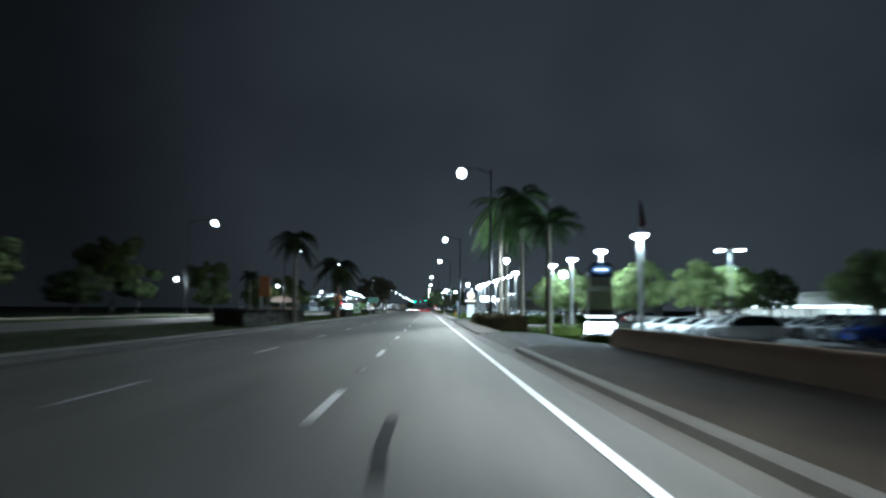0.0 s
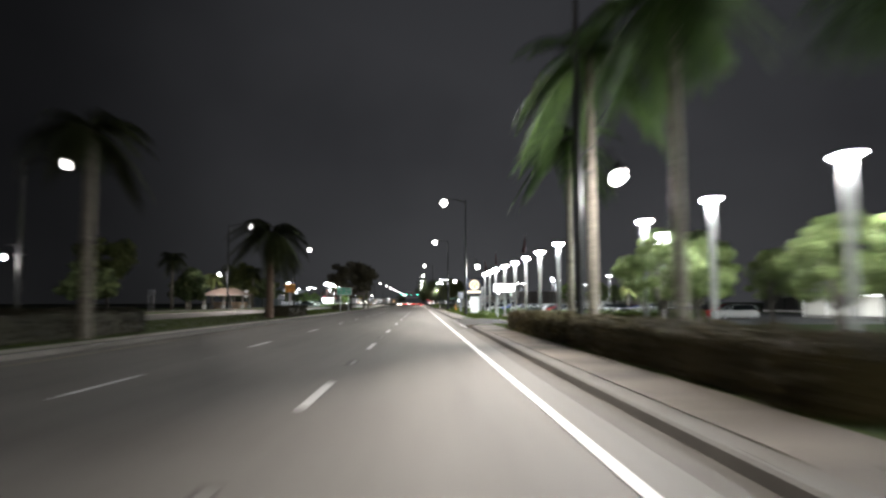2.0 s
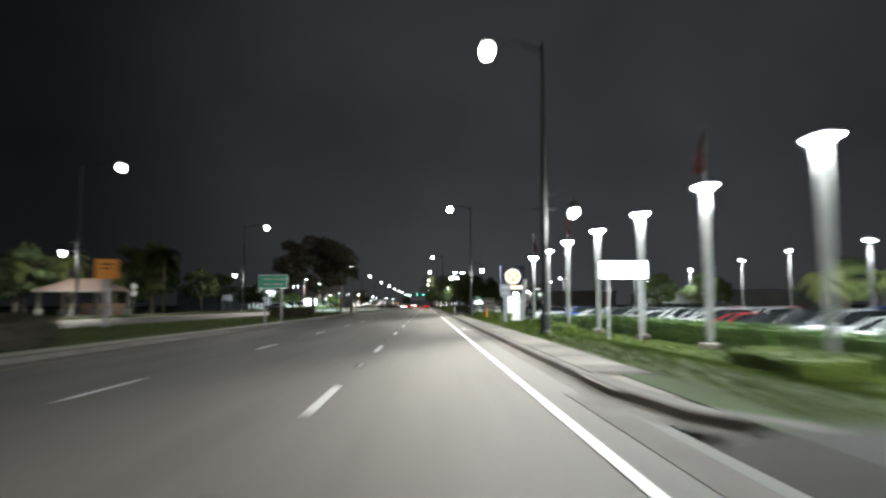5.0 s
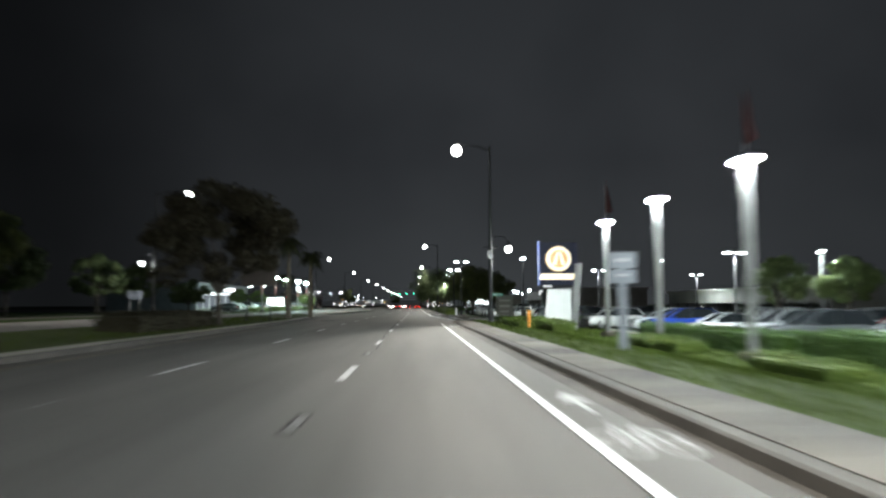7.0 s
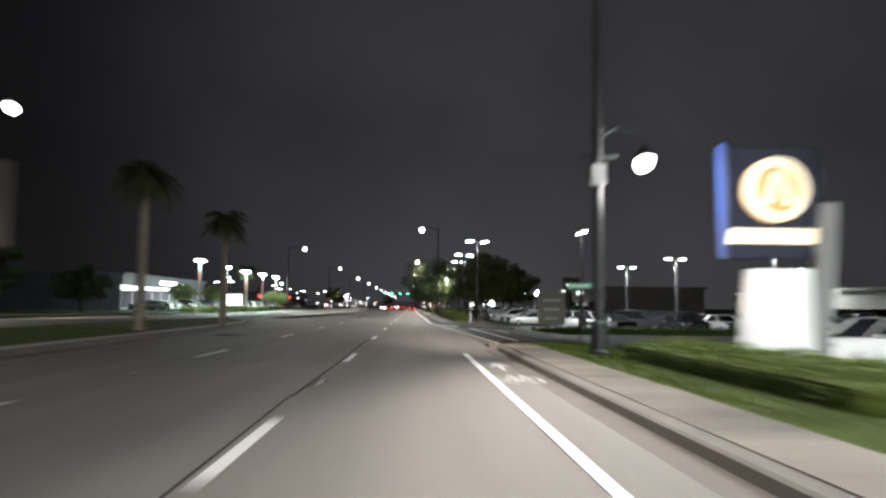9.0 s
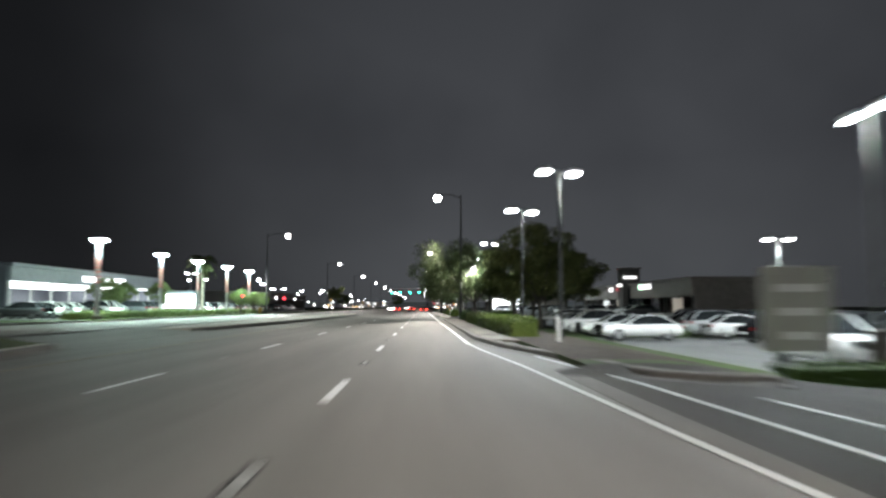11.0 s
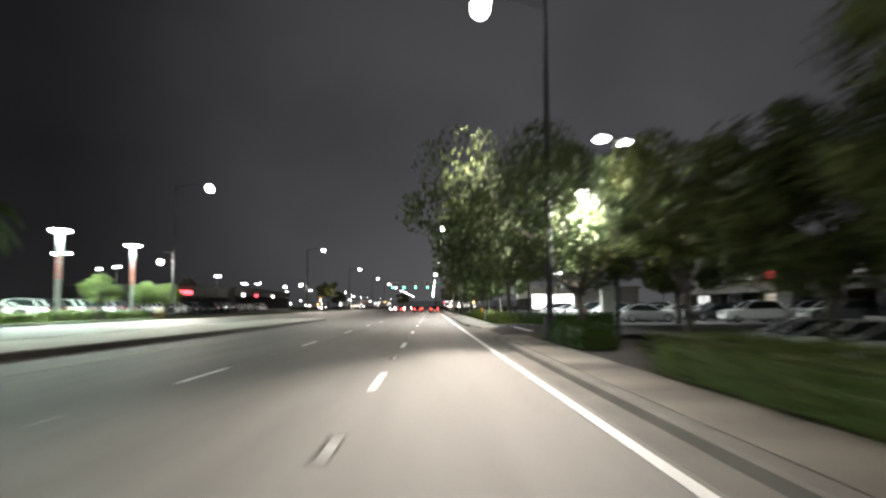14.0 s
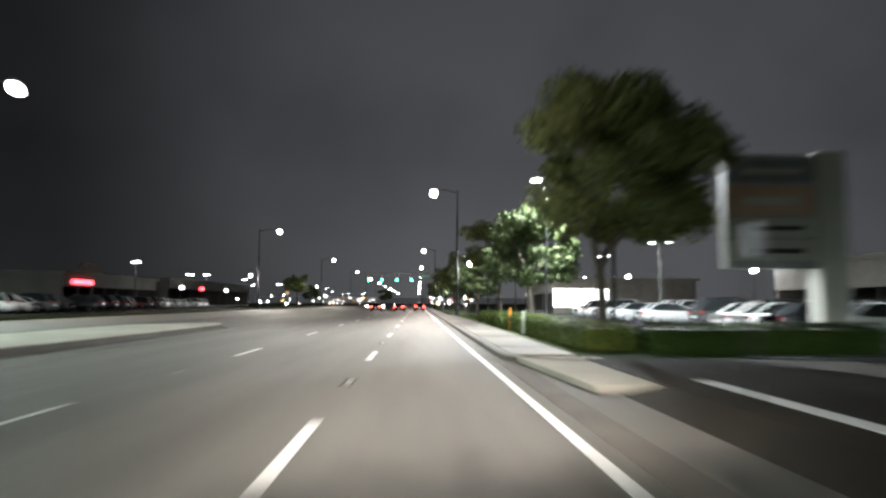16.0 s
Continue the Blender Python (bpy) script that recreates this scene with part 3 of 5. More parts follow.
def lawn_sheet(x0, x1, y0, y1, name, lift=0.012, blades=0, seed=1):
    bm = bmesh.new()
    nx, ny = 8, max(2, int((y1 - y0) / 4))
    g = [[bm.verts.new((x0 + (x1 - x0) * i / nx, y0 + (y1 - y0) * j / ny, verge(x0 + (x1 - x0) * i / nx, y0 + (y1 - y0) * j / ny) + lift)) for i in range(nx + 1)] for j in range(ny + 1)]
    for r0, r1 in zip(g, g[1:]):
        for k in range(nx):
            bm.faces.new((r0[k], r0[k + 1], r1[k + 1], r1[k]))
    ob = tagged(part(name, bm, M_GRASS), "mown green lawn beside the pavement", "lawn", kind="structure")
    if blades:
        blade_patch(x0, x1, y0, y1, blades, seed, lambda x, y: verge(x, y) + lift)
    return ob


def blade_patch(x0, x1, y0, y1, count, seed, z_of):
    rng = np.random.default_rng(seed)
    px, py = rng.uniform(x0, x1, count), rng.uniform(y0, y1, count)
    pz = np.array([z_of(a, b) for a, b in zip(px, py)])
    ang, h, w = rng.uniform(0, 6.28, count), rng.uniform(0.05, 0.12, count), rng.uniform(0.012, 0.03, count)
    lean = rng.normal(0, 0.03, (count, 2))
    base = np.stack([px, py, pz], 1)
    side = np.stack([np.cos(ang) * w, np.sin(ang) * w, 0 * w], 1)
    tip = base + np.stack([lean[:, 0], lean[:, 1], h], 1)
    v = np.stack([base - side, base + side, tip], 1).reshape(-1, 3)
    me = bpy.data.meshes.new("grass")
    me.from_pydata(v.tolist(), [], np.arange(3 * count).reshape(count, 3).tolist())
    tagged(part("grass", me, M_BLADE), "short green grass blades", "grass", kind="stuff")


lawn_sheet(4.47, 14.2, 100.5, 182.6, "lawn", blades=45000, seed=3)
lawn_sheet(4.44, 14.4, 48.5, 85.8, "lawn", blades=22000, seed=4)
rough = lawn_sheet(3.75, 8.1, 206, 250, "rough_strip")
rough.data.materials[0] = M_MULCH
tagged(rough, "dark bare strip behind the hedge", "planting bed")
bed = lawn_sheet(3.76, 8.1, 250.2, 266.5, "planting_bed", seed=7)
bed.data.materials[0] = M_MULCH
tagged(bed, "dark bare mulch bed under the oaks", "planting bed")
lawn_sheet(4.0, 8.5, 286, 345, "lawn", blades=6000, seed=6)

# grass median with its kerb and concrete strip, and the raised concrete median further on
MED = [(-120, -10.2), (60, -10.2), (130, -10.1), (176, -10.4), (198, -11.0), (209, -11.8), (213.5, -12.6)]
tagged(part("median_kerb", sweep([(0.55, 0.001), (0.55, -0.2), (-0.3, -0.2), (-0.3, 0.16), (-0.05, 0.15), (0.0, 0.012)], [(x, y) for y, x in MED]), M_KERB), "pale concrete kerb and gutter of the median", "kerb", kind="structure")
bm = bmesh.new()
rows = []
for y, x in MED:
    w = max(0.3, min(1, (213.9 - y) / 14)) if y > 190 else 1
    far = -15.9 if y < 195 else -15.9 + 2.0 * (1 - w)
    rows.append([bm.verts.new((x - 0.28 + (far - x) * s, y, 0.15 + 0.28 * s)) for s in (0, 0.12, 0.13, 0.4, 0.7, 1.0)])
for r0, r1 in zip(rows, rows[1:]):
    for k in range(5):
        f = bm.faces.new((r0[k], r1[k], r1[k + 1], r0[k + 1]))
        f.material_index = 1 if k == 0 else 0
me = mesh_of(bm, "median_grass")
me.materials.append(M_GRASS)
me.materials.append(M_PALECONC)
tagged(part("median_grass", me, M_GRASS), "grass median with a narrow concrete strip", "median", kind="structure")
strip_lawn = part("lawn", slab([(-29.2, 244), (-25.7, 244), (-26.5, 300), (-26.5, 420), (-29.2, 420)], 0.1, 0.435), M_GRASS)
tagged(strip_lawn, "narrow green lawn strip along the forecourt", "lawn", kind="structure")
blade_patch(-15.6, -11.4, 20, 190, 20000, 8, lambda x, y: 0.15 + 0.28 * (-10.4 - x) / 5.5)

NOSE = [(-13.3, 229.5), (-12.8, 234), (-12.4, 242), (-12.0, 250), (-11.6, 260), (-11.3, 268), (-11.0, 280), (-11.0, 300), (-11.05, 305)]
tip = [(-12.55 + 1.5 * math.cos(a), 305.5 + 3.4 * math.sin(a)) for a in [math.pi * k / 8 for k in range(8)]]
nose = NOSE + tip + [(-15.9, 305), (-15.9, 229.5), (-14.6, 228.6)]
tagged(part("median_concrete", slab(nose, -0.2, 0.24), M_PALECONC), "pale raised concrete median with a rounded end", "median", kind="structure")
tagged(part("median_kerb_dark", sweep([(0.02, 0.205), (0.02, -0.1), (0.45, -0.1), (0.45, 0.004), (0.10, 0.03), (0.06, 0.18)], NOSE + tip[:6]), M_DKERB), "dark stained kerb face of the median", "kerb", kind="structure")
tagged(part("kerb_opposite", lowered(sweep([(0, 0.2), (-0.3, 0.2), (-0.3, 0.56), (0, 0.55)], [(-28.6, -120), (-27.4, 190), (-26.6, 212), (-26.0, 230), (-25.4, 248), (-26.2, 300), (-26.2, 1500)])), M_KERB), "far kerb of the opposite carriageway", "kerb", kind="structure")
tagged(part("pavement_opposite", sweep([(-0.3, 0.2), (-2.2, 0.2), (-2.2, 0.585), (-0.3, 0.585)], [(-28.6, -120), (-27.4, 190), (-26.3, 222)]), M_CONC), "concrete pavement across the road", "pavement", kind="structure")


# ---- street lamps ----
def spot(name, parent, loc, target, watts, size, blend=1.0, colour=(1.0, 0.91, 0.78), radius=0.25):
    d = bpy.data.lights.new(name, "SPOT")
    d.energy, d.spot_size, d.spot_blend, d.color, d.shadow_soft_size = watts, radians(size), blend, colour, radius
    ob = new(name, d)
    ob.matrix_basis = look(loc, target)
    ob.parent = parent
    return ob


def street_lamp(height, reach, pendant=True):
    """Tall pole with a head over the road (at -x) and a pendant lamp over the pavement (at +x)."""
    th = thing("street_lamp", Matrix(), "dark tall street lamp pole with a lit head over the road", "street lamp", "street lamps along the road")
    part("pole", lathe([(0.28, 0), (0.28, 0.12), (0.22, 0.2), (0.22, 0.9), (0.15, 1.0), (0.13, 5.0), (0.075, height - 0.1), (0.03, height + 0.1)], 14), M_DARKPOLE, th, smooth=False)
    part("arm", tube([(0, 0, height - 0.3), (-reach * 0.4, 0, height + 0.05), (-reach + 0.3, 0, height + 0.12)], [0.06, 0.05, 0.04]), M_DARKPOLE, th)
    head = part("lamp_head", lathe([(0.27, -0.02), (0.33, 0.0), (0.30, 0.12), (0.16, 0.22), (0.05, 0.26)], 16, m=Matrix.Translation((-reach, 0, height))), M_GREY, th)
    part("lens", lathe([(0.08, -0.70), (0.26, -0.63), (0.38, -0.46), (0.40, -0.28), (0.34, -0.10), (0.26, -0.02)], 18, m=Matrix.Translation((-reach, 0, height))), G_STREET, head, "glowing white lens")
    part("bracket", tube([(-0.55, 0, 5.62), (0.55, 0, 5.62)], 0.035), M_DARKPOLE, th)
    for z in (4.9, 6.3):
        part("collar", cone(0.17, 0.17, z, z + 0.12, 12), M_DARKPOLE, th)
    if pendant:
        part("pendant_arm", tube([(0, 0, 6.1), (0.5, 0, 6.45), (1.1, 0, 6.35), (1.35, 0, 5.95)], 0.035), M_DARKPOLE, th)
        hood = part("pendant_hood", lathe([(0.22, 5.62), (0.24, 5.66), (0.12, 5.9), (0.04, 6.0)], 14, m=Matrix.Translation((1.35, 0, 0))), M_DARKPOLE, th)
        part("pendant_lens", lathe([(0.05, 5.22), (0.18, 5.28), (0.24, 5.45), (0.22, 5.62)], 14, m=Matrix.Translation((1.35, 0, 0))), G_PEND, hood, "glowing white globe")
        d = bpy.data.lights.new("pendant_glow", "POINT")
        d.energy, d.color, d.shadow_soft_size = PEND_W, (1, 0.98, 0.93), 0.12
        glow = new("pendant_glow", d)
        glow.location, glow.parent = (1.35, 0, 5.05), th
    for s in (1, -1):
        spot("street_beam", th, (-reach, 0, height - 0.90), (-reach - 1.9, s * 19, 0), STREET_W, 122).scale = (BEAM_WIDTH, 1, 1)
    return th


lamp = street_lamp(13.2, 2.5)
lamp.matrix_basis = pose(5.35, 66.2, 0.1)
for x, y in ((5.3, 8.6), (5.4, 123.7), (4.0, 262.5), (3.9, 340.3), (3.6, 422.3)):
    copy_thing(lamp, pose(x, y, 0.1))
corner_lamp = copy_thing(lamp, pose(5.45, 176.6, 0.1))
crate = part("louvred_box", box(-0.25, 0.15, -0.36, -0.17, 4.75, 5.35, 0.02), M_STUCCO, corner_lamp, "pale louvred box")
for k in range(5):
    part("louvre", box(-0.23, 0.13, -0.385, -0.362, 4.80 + 0.11 * k, 4.86 + 0.11 * k), M_GREY, crate)
lamp_far = street_lamp(13.2, 3.4)
copy_thing(lamp_far, pose(-33.4, 46.6, -0.3, 0, 0, 180))
lamp_far.matrix_basis = pose(-31.65, 99.9, -0.3, 0, 0, 180)
for x, y in ((-29.8, 153.1), (-28.05, 200.5), (-26.3, 306.6), (-27.0, 385.5), (-27.4, 464.9)):
    copy_thing(lamp_far, pose(x, y, 0.5, 0, 0, 180))

far_lamp = thing("street_lamp", pose(3.5, 500, 0.1), "distant street lamp with a lit head over the road", "street lamp", "street lamps along the road")
part("pole", lathe([(0.2, 0), (0.14, 1), (0.07, 13.2)], 8), M_DARKPOLE, far_lamp)
part("arm", tube([(0, 0, 13.0), (-2.5, 0, 13.3)], 0.05), M_DARKPOLE, far_lamp)
part("lens", lathe([(0.1, 12.6), (0.36, 12.75), (0.46, 13.0), (0.36, 13.25), (0.1, 13.4)], 10, m=Matrix.Translation((-2.5, 0, 0))), G_STREET, far_lamp)
for k in range(1, 9):
    copy_thing(far_lamp, pose(3.5, 500 + 80 * k, 0.1))
for k in range(9):
    copy_thing(far_lamp, pose(-26.8, 545 + 80 * k, 0.5, 0, 0, 180))


# ---- light towers and lot lamps ----
def fluted(r0, r1, z0, z1, ribs=14):
    """A tapered sleeve with upright flutes."""
    bm = bmesh.new()
    n = 2 * ribs
    rings = [[bm.verts.new(((r - 0.022 * (k % 2)) * math.cos(2 * math.pi * k / n), (r - 0.022 * (k % 2)) * math.sin(2 * math.pi * k / n), z)) for k in range(n)] for r, z in ((r0, z0), (r1, z1))]
    for k in range(n):
        bm.faces.new((rings[0][k], rings[0][(k + 1) % n], rings[1][(k + 1) % n], rings[1][k]))
    bm.faces.new(rings[0][::-1])
    bm.faces.new(rings[1])
    return bm


def light_tower(height, wrapped=False, flag=False):
    th = thing("light_tower", Matrix(), "white tapered light tower with a glowing disc head" if not wrapped else "light tower wrapped in red and white striped cloth", "light tower", "light towers along the lot")
    part("footing", lathe([(0.42, 0), (0.42, 0.25), (0.36, 0.3)], 18), M_CONC, th)
    for k in range(3):
        z0, z1 = 0.3 + (height - 0.45) * k / 3, 0.3 + (height - 0.45) * (k + 1) / 3 - 0.02
        r0, r1 = 0.155 + 0.06 * k / 3, 0.155 + 0.06 * (k + 1) / 3
        part("column_panel", fluted(r0, r1, z0, z1), M_PANEL, th)
    part("core", lathe([(0.11, 0.3), (0.165, height - 0.1)], 12), M_GREY, th)
    wide = 1.45 if wrapped else 1.0
    head = part("disc_head", lathe([(0.24, -0.15), (0.47 * wide, -0.01), (0.53 * wide, 0.03), (0.51 * wide, 0.07), (0.3, 0.12), (0.05, 0.15)], 24, m=Matrix.Translation((0, 0, height))), M_WHITE, th)
    bm = bmesh.new()
    ring = [[bm.verts.new((r * math.cos(2 * math.pi * k / 20), r * math.sin(2 * math.pi * k / 20), z)) for k in range(20)] for r, z in ((0.26, height - 0.152), (0.485 * wide, height - 0.012))]
    for k in range(20):
        bm.faces.new((ring[0][k], ring[0][(k + 1) % 20], ring[1][(k + 1) % 20], ring[1][k]))
    part("lens_ring", bm, G_WRAP if wrapped else G_TOWER, head, "glowing ring of lamps")
    if wrapped:
        for k in range(9):
            z0 = 3.05 + 0.36 * k
            bm = bmesh.new()
            rings = []
            for n in range(13):
                a = 2 * math.pi * n / 12
                r = 0.165 + 0.065 * z0 / height + 0.02
                rings.append([bm.verts.new((r * math.cos(a), r * math.sin(a), z0 + 0.10 * math.sin(a + k) + dz)) for dz in (0, 0.15)])
            for p, q in zip(rings, rings[1:]):
                bm.faces.new((p[0], q[0], q[1], p[1]))
            part("cloth_band", bm, M_PINK if k < 6 else M_SLATE, th)
    if flag:
        part("flag_pole", cone(0.03, 0.02, height + 0.2, height + 2.6, 8), M_GREY, th)
        bm = bmesh.new()
        rows = []
        for i in range(9):
            u = i / 8
            half = 0.10 + 0.30 * u
            rows.append([bm.verts.new((0.04 + half * (j / 6) * 1.1, 0.10 * math.sin(4 * j + 2 * u) * (0.3 + u), height + 2.5 - 1.9 * u - 0.3 * (j / 6) * (1 - u))) for j in range(7)])
        for p, q in zip(rows, rows[1:]):
            for j in range(6):
                bm.faces.new((p[j], p[j + 1], q[j + 1], q[j]))
        bmesh.ops.solidify(bm, geom=bm.faces[:], thickness=0.01)
        part("flag", bm, M_RED, th, "limp dark red flag")
    return th


plain_tower = light_tower(7.0)
flag_tower = light_tower(7.0, flag=True)
plain_tower.matrix_basis = pose(14.9, 67.0, verge(14.9, 67.0))
flag_tower.matrix_basis = pose(14.4, 54.3, verge(14.4, 54.3))
for k, (x, y) in enumerate(((14.5, 77.3), (14.2, 86.6), (12.1, 103.3), (12.2, 113.4), (12.15, 122.2), (12.15, 131.4), (11.9, 140.3), (11.6, 149.0), (11.6, 158.2), (11.65, 167.5))):
    copy_thing(flag_tower if k in (4, 7, 9) else plain_tower, pose(x, y, verge(x, y), 0, 0, 40 * k))
wrap_tower = light_tower(6.6, True)
wrap_tower.matrix_basis = pose(-27.0, 247.5, 0.43)
for x, y in ((-28.0, 264.0), (-27.9, 276.0), (-27.6, 287.5), (-27.6, 300.0)):
    copy_thing(wrap_tower, pose(x, y, 0.43, 0, 0, 2 * y))


def lot_lamp(height, lens=G_LOT, metal=M_POLE, watts=0.0, foot=0.7):
    th = thing("lot_lamp", Matrix(), "grey parking-lot pole lamp with two lit heads", "lamp post", "lamp posts of the car lots")
    part("footing", lathe([(0.3, -2.0), (0.3, foot), (0.26, foot + 0.05)], 14), M_CONC, th)
    part("pole", cone(0.10, 0.07, foot, height, 10), metal, th)
    part("crossbar", tube([(-0.5, 0, height - 0.05), (0.5, 0, height - 0.05)], 0.04), M_GREY, th)
    for s in (-1, 1):
        head = part("lamp_head", box(min(s * 0.4, s * 1.05), max(s * 0.4, s * 1.05), -0.22, 0.22, height - 0.08, height + 0.1, 0.04), M_GREY, th)
        part("lens", box(min(s * 0.45, s * 1.0), max(s * 0.45, s * 1.0), -0.18, 0.18, height - 0.17, height - 0.084, 0.02), lens, head, "glowing white lens")
    if watts:
        spot("lot_beam", th, (0.72, 0.0, height - 0.30), (0.72, 0.0, 0), watts, 165, 0.4, (0.93, 1.0, 0.98), 0.3)
    return th


low_lamp = lot_lamp(7.0, watts=LOT_W)
far_lot_lamp = lot_lamp(7.0)
far_lot_lamp.matrix_basis = pose(-41.2, 313.5, 0.45)
low_lamp.matrix_basis = pose(33.0, 134.1, -0.95)
for x, y, top in ((32.4, 142.5, 6.1), (35.1, 158.9, 6.6), (33.5, 165.6, 6.1), (28.0, 185.5, 6.0), (35.0, 184.1, 6.0), (26.3, 225.2, 6.4), (25.1, 237.2, 6.2),
                  (33.8, 220.5, 7.6), (46.5, 239.5, 6.4), (12.65, 207.9, 7.0), (31.9, 78.4, 5.9), (23.5, 61.0, 6.2), (40.0, 96.0, 6.4), (16.6, 330, 5.8), (22.0, 330.5, 7.1), (14.5, 372, 6.6)):
    copy_thing(low_lamp, pose(x, y, top - 6.95, 0, 0, 7 * x))
high_lamp = lot_lamp(7.4, G_HIGH, M_DARKPOLE, 0.6 * LOT_W, -1.1)
high_lamp.matrix_basis = pose(5.9, 218.5, -0.1, 0, 0, 20)
copy_thing(high_lamp, pose(5.3, 225.7, -0.8, 0, 0, 35))
copy_thing(high_lamp, pose(7.3, 265.2, 1.05, 0, 0, 30))
for x, y in ((7.6, 345), (7.6, 380)):
    copy_thing(high_lamp, pose(x, y, 1.7, 0, 0, y))
mall_lamp = lot_lamp(8.9, G_HIGH, M_DARKPOLE, 2.2 * LOT_W, 0.5)
mall_lamp.matrix_basis = pose(7.9, 296.0, 0.1, 0, 0, 25)
copy_thing(mall_lamp, pose(7.5, 309, 0.2, 0, 0, 309))
for x, y in ((-47, 340), (-52, 345), (-42, 372), (-46, 420)):
    copy_thing(far_lot_lamp, pose(x, y, 0.45, 0, 0, x))


t = thing("flood_lamp", pose(15.7, 87.7, -0.45), "short grey pole with one very bright flood lamp", "lamp post")
part("pole", cone(0.07, 0.05, 0, 5.6, 10), M_GREY, t)
hd = part("lamp_head", box(-0.45, 0.45, -0.12, 0.2, 5.6, 6.3, 0.05), M_GREY, t)
part("lens", box(-0.41, 0.41, -0.17, -0.124, 5.63, 6.27, 0.02), G_LOT, hd, "glowing white lens")
spot("flood_beam", t, (0, -0.3, 5.9), (-1.0, -12, 0), 7000.0, 165, 0.5, (0.93, 1.0, 0.96), 0.3)


# ---- plants ----
def oak(seed, height, spread, leaf_mat, label, leaves=9000, trunk_h=0.35, size=0.20, lean=0.0, full=1.0):
    rng = np.random.default_rng(seed)
    th = thing("tree", Matrix(), label, "tree", "street trees")
    bm = bmesh.new()
    zt = height * trunk_h
    tube([(0, 0, -0.1), (0.05, 0.03, zt * 0.5), (-0.04, 0.06, zt)], [0.22, 0.16, 0.14], 9, bm)
    tips = []
    for k in range(7):
        a = 2 * math.pi * k / 7 + rng.uniform(-0.4, 0.4)
        reach = lean * 0.7
        r, z = spread * rng.uniform(0.35, 0.7), zt + (height - zt) * rng.uniform(0.25, 0.7)
        mid = (math.cos(a) * r * 0.45, math.sin(a) * r * 0.45, zt + (z - zt) * 0.55)
        tube([(-0.04, 0.06, zt - 0.1), mid, (math.cos(a) * r + reach, math.sin(a) * r, z)], [0.10, 0.06, 0.02], 6, bm)
        tips.append((math.cos(a) * r, math.sin(a) * r, z))
    part("trunk", bm, M_BARK, th)
    cz, rz = zt + (height - zt) * 0.52, (height - zt) * 0.52
    clumps = []
    while len(clumps) < 46:
        p = rng.uniform(-1, 1, 3)
        q = np.linalg.norm(p)
        if 0.45 < q < 1 and p[2] > -0.75:
            clumps.append((p[0] * spread, p[1] * spread, cz + p[2] * rz))
    clumps = np.array(clumps) + np.array([lean, 0, 0])
    pick = rng.integers(0, len(clumps), leaves)
    off = rng.normal(0, 1, (leaves, 3))
    off /= np.linalg.norm(off, axis=1)[:, None]
    rad = spread * full * rng.uniform(0.16, 0.34, len(clumps))[pick] * rng.uniform(0.35, 1.0, leaves) ** 0.6
    cen = clumps[pick] + off * rad[:, None] * np.array([1, 1, 0.7])
    part("crown", leaf_mesh("crown", cen, off, size, rng), leaf_mat, th)
    return th


def palm(seed, height, frond=2.6, count=26, label="tall palm with a ringed pale trunk and drooping fronds", stout=1.0, leaf=M_FROND, bark=M_PALMBARK, rise=0.0):
    rng = np.random.default_rng(seed)
    th = thing("palm_tree", Matrix(), label, "palm tree", "palms")
    prof = []
    n = int(height / 0.25)
    for k in range(n + 1):
        z = height * k / n
        r = stout * (0.21 - 0.07 * k / n) + (0.06 if k == 0 else 0) + (0.012 if k % 2 else 0)
        prof.append((r, z))
    part("trunk", lathe(prof, 10), bark, th)
    v, f = [], []
    for k in range(count):
        a = 2.4 * k + rng.uniform(-0.2, 0.2)
        lift = rng.uniform(-0.5 + rise, 1.25 + 0.2 * rise)
        length = frond * rng.uniform(0.8, 1.1)
        dirv = np.array([math.cos(a), math.sin(a), 0])
        side = np.array([-math.sin(a), math.cos(a), 0])
        pts = []
        for i in range(15):
            u = i / 14
            pts.append(np.array([0, 0, height]) + dirv * length * u * math.cos(lift * 0.6) + np.array([0, 0, length * (math.sin(lift) * u - (0.75 - 0.3 * rise) * u * u)]))
        for i in range(14):
            p, q = pts[i], pts[i + 1]
            b = len(v)
            v += [p - side * 0.025, p + side * 0.025, q + side * 0.02, q - side * 0.02]
            f.append((b, b + 1, b + 2, b + 3))
            if i < 1:
                continue
            w = 0.62 * math.sin(math.pi * (0.12 + 0.8 * i / 14)) * frond / 2.6
            for s in (-1, 1):
                for h in (0.0, 0.33, 0.66):
                    o = p + (q - p) * h
                    tip = o + side * s * w + (q - p) * 2.2 - np.array([0, 0, 0.35 * w + rng.uniform(0, 0.12)])
                    e = (q - p) * 0.16
                    b = len(v)
                    v += [o - e, o + e, tip + e * 0.3, tip - e * 0.3]
                    f.append((b, b + 1, b + 2, b + 3))
    me = bpy.data.meshes.new("crown")
    me.from_pydata([tuple(x) for x in v], [], f)
    part("crown", me, leaf, th)
    return th


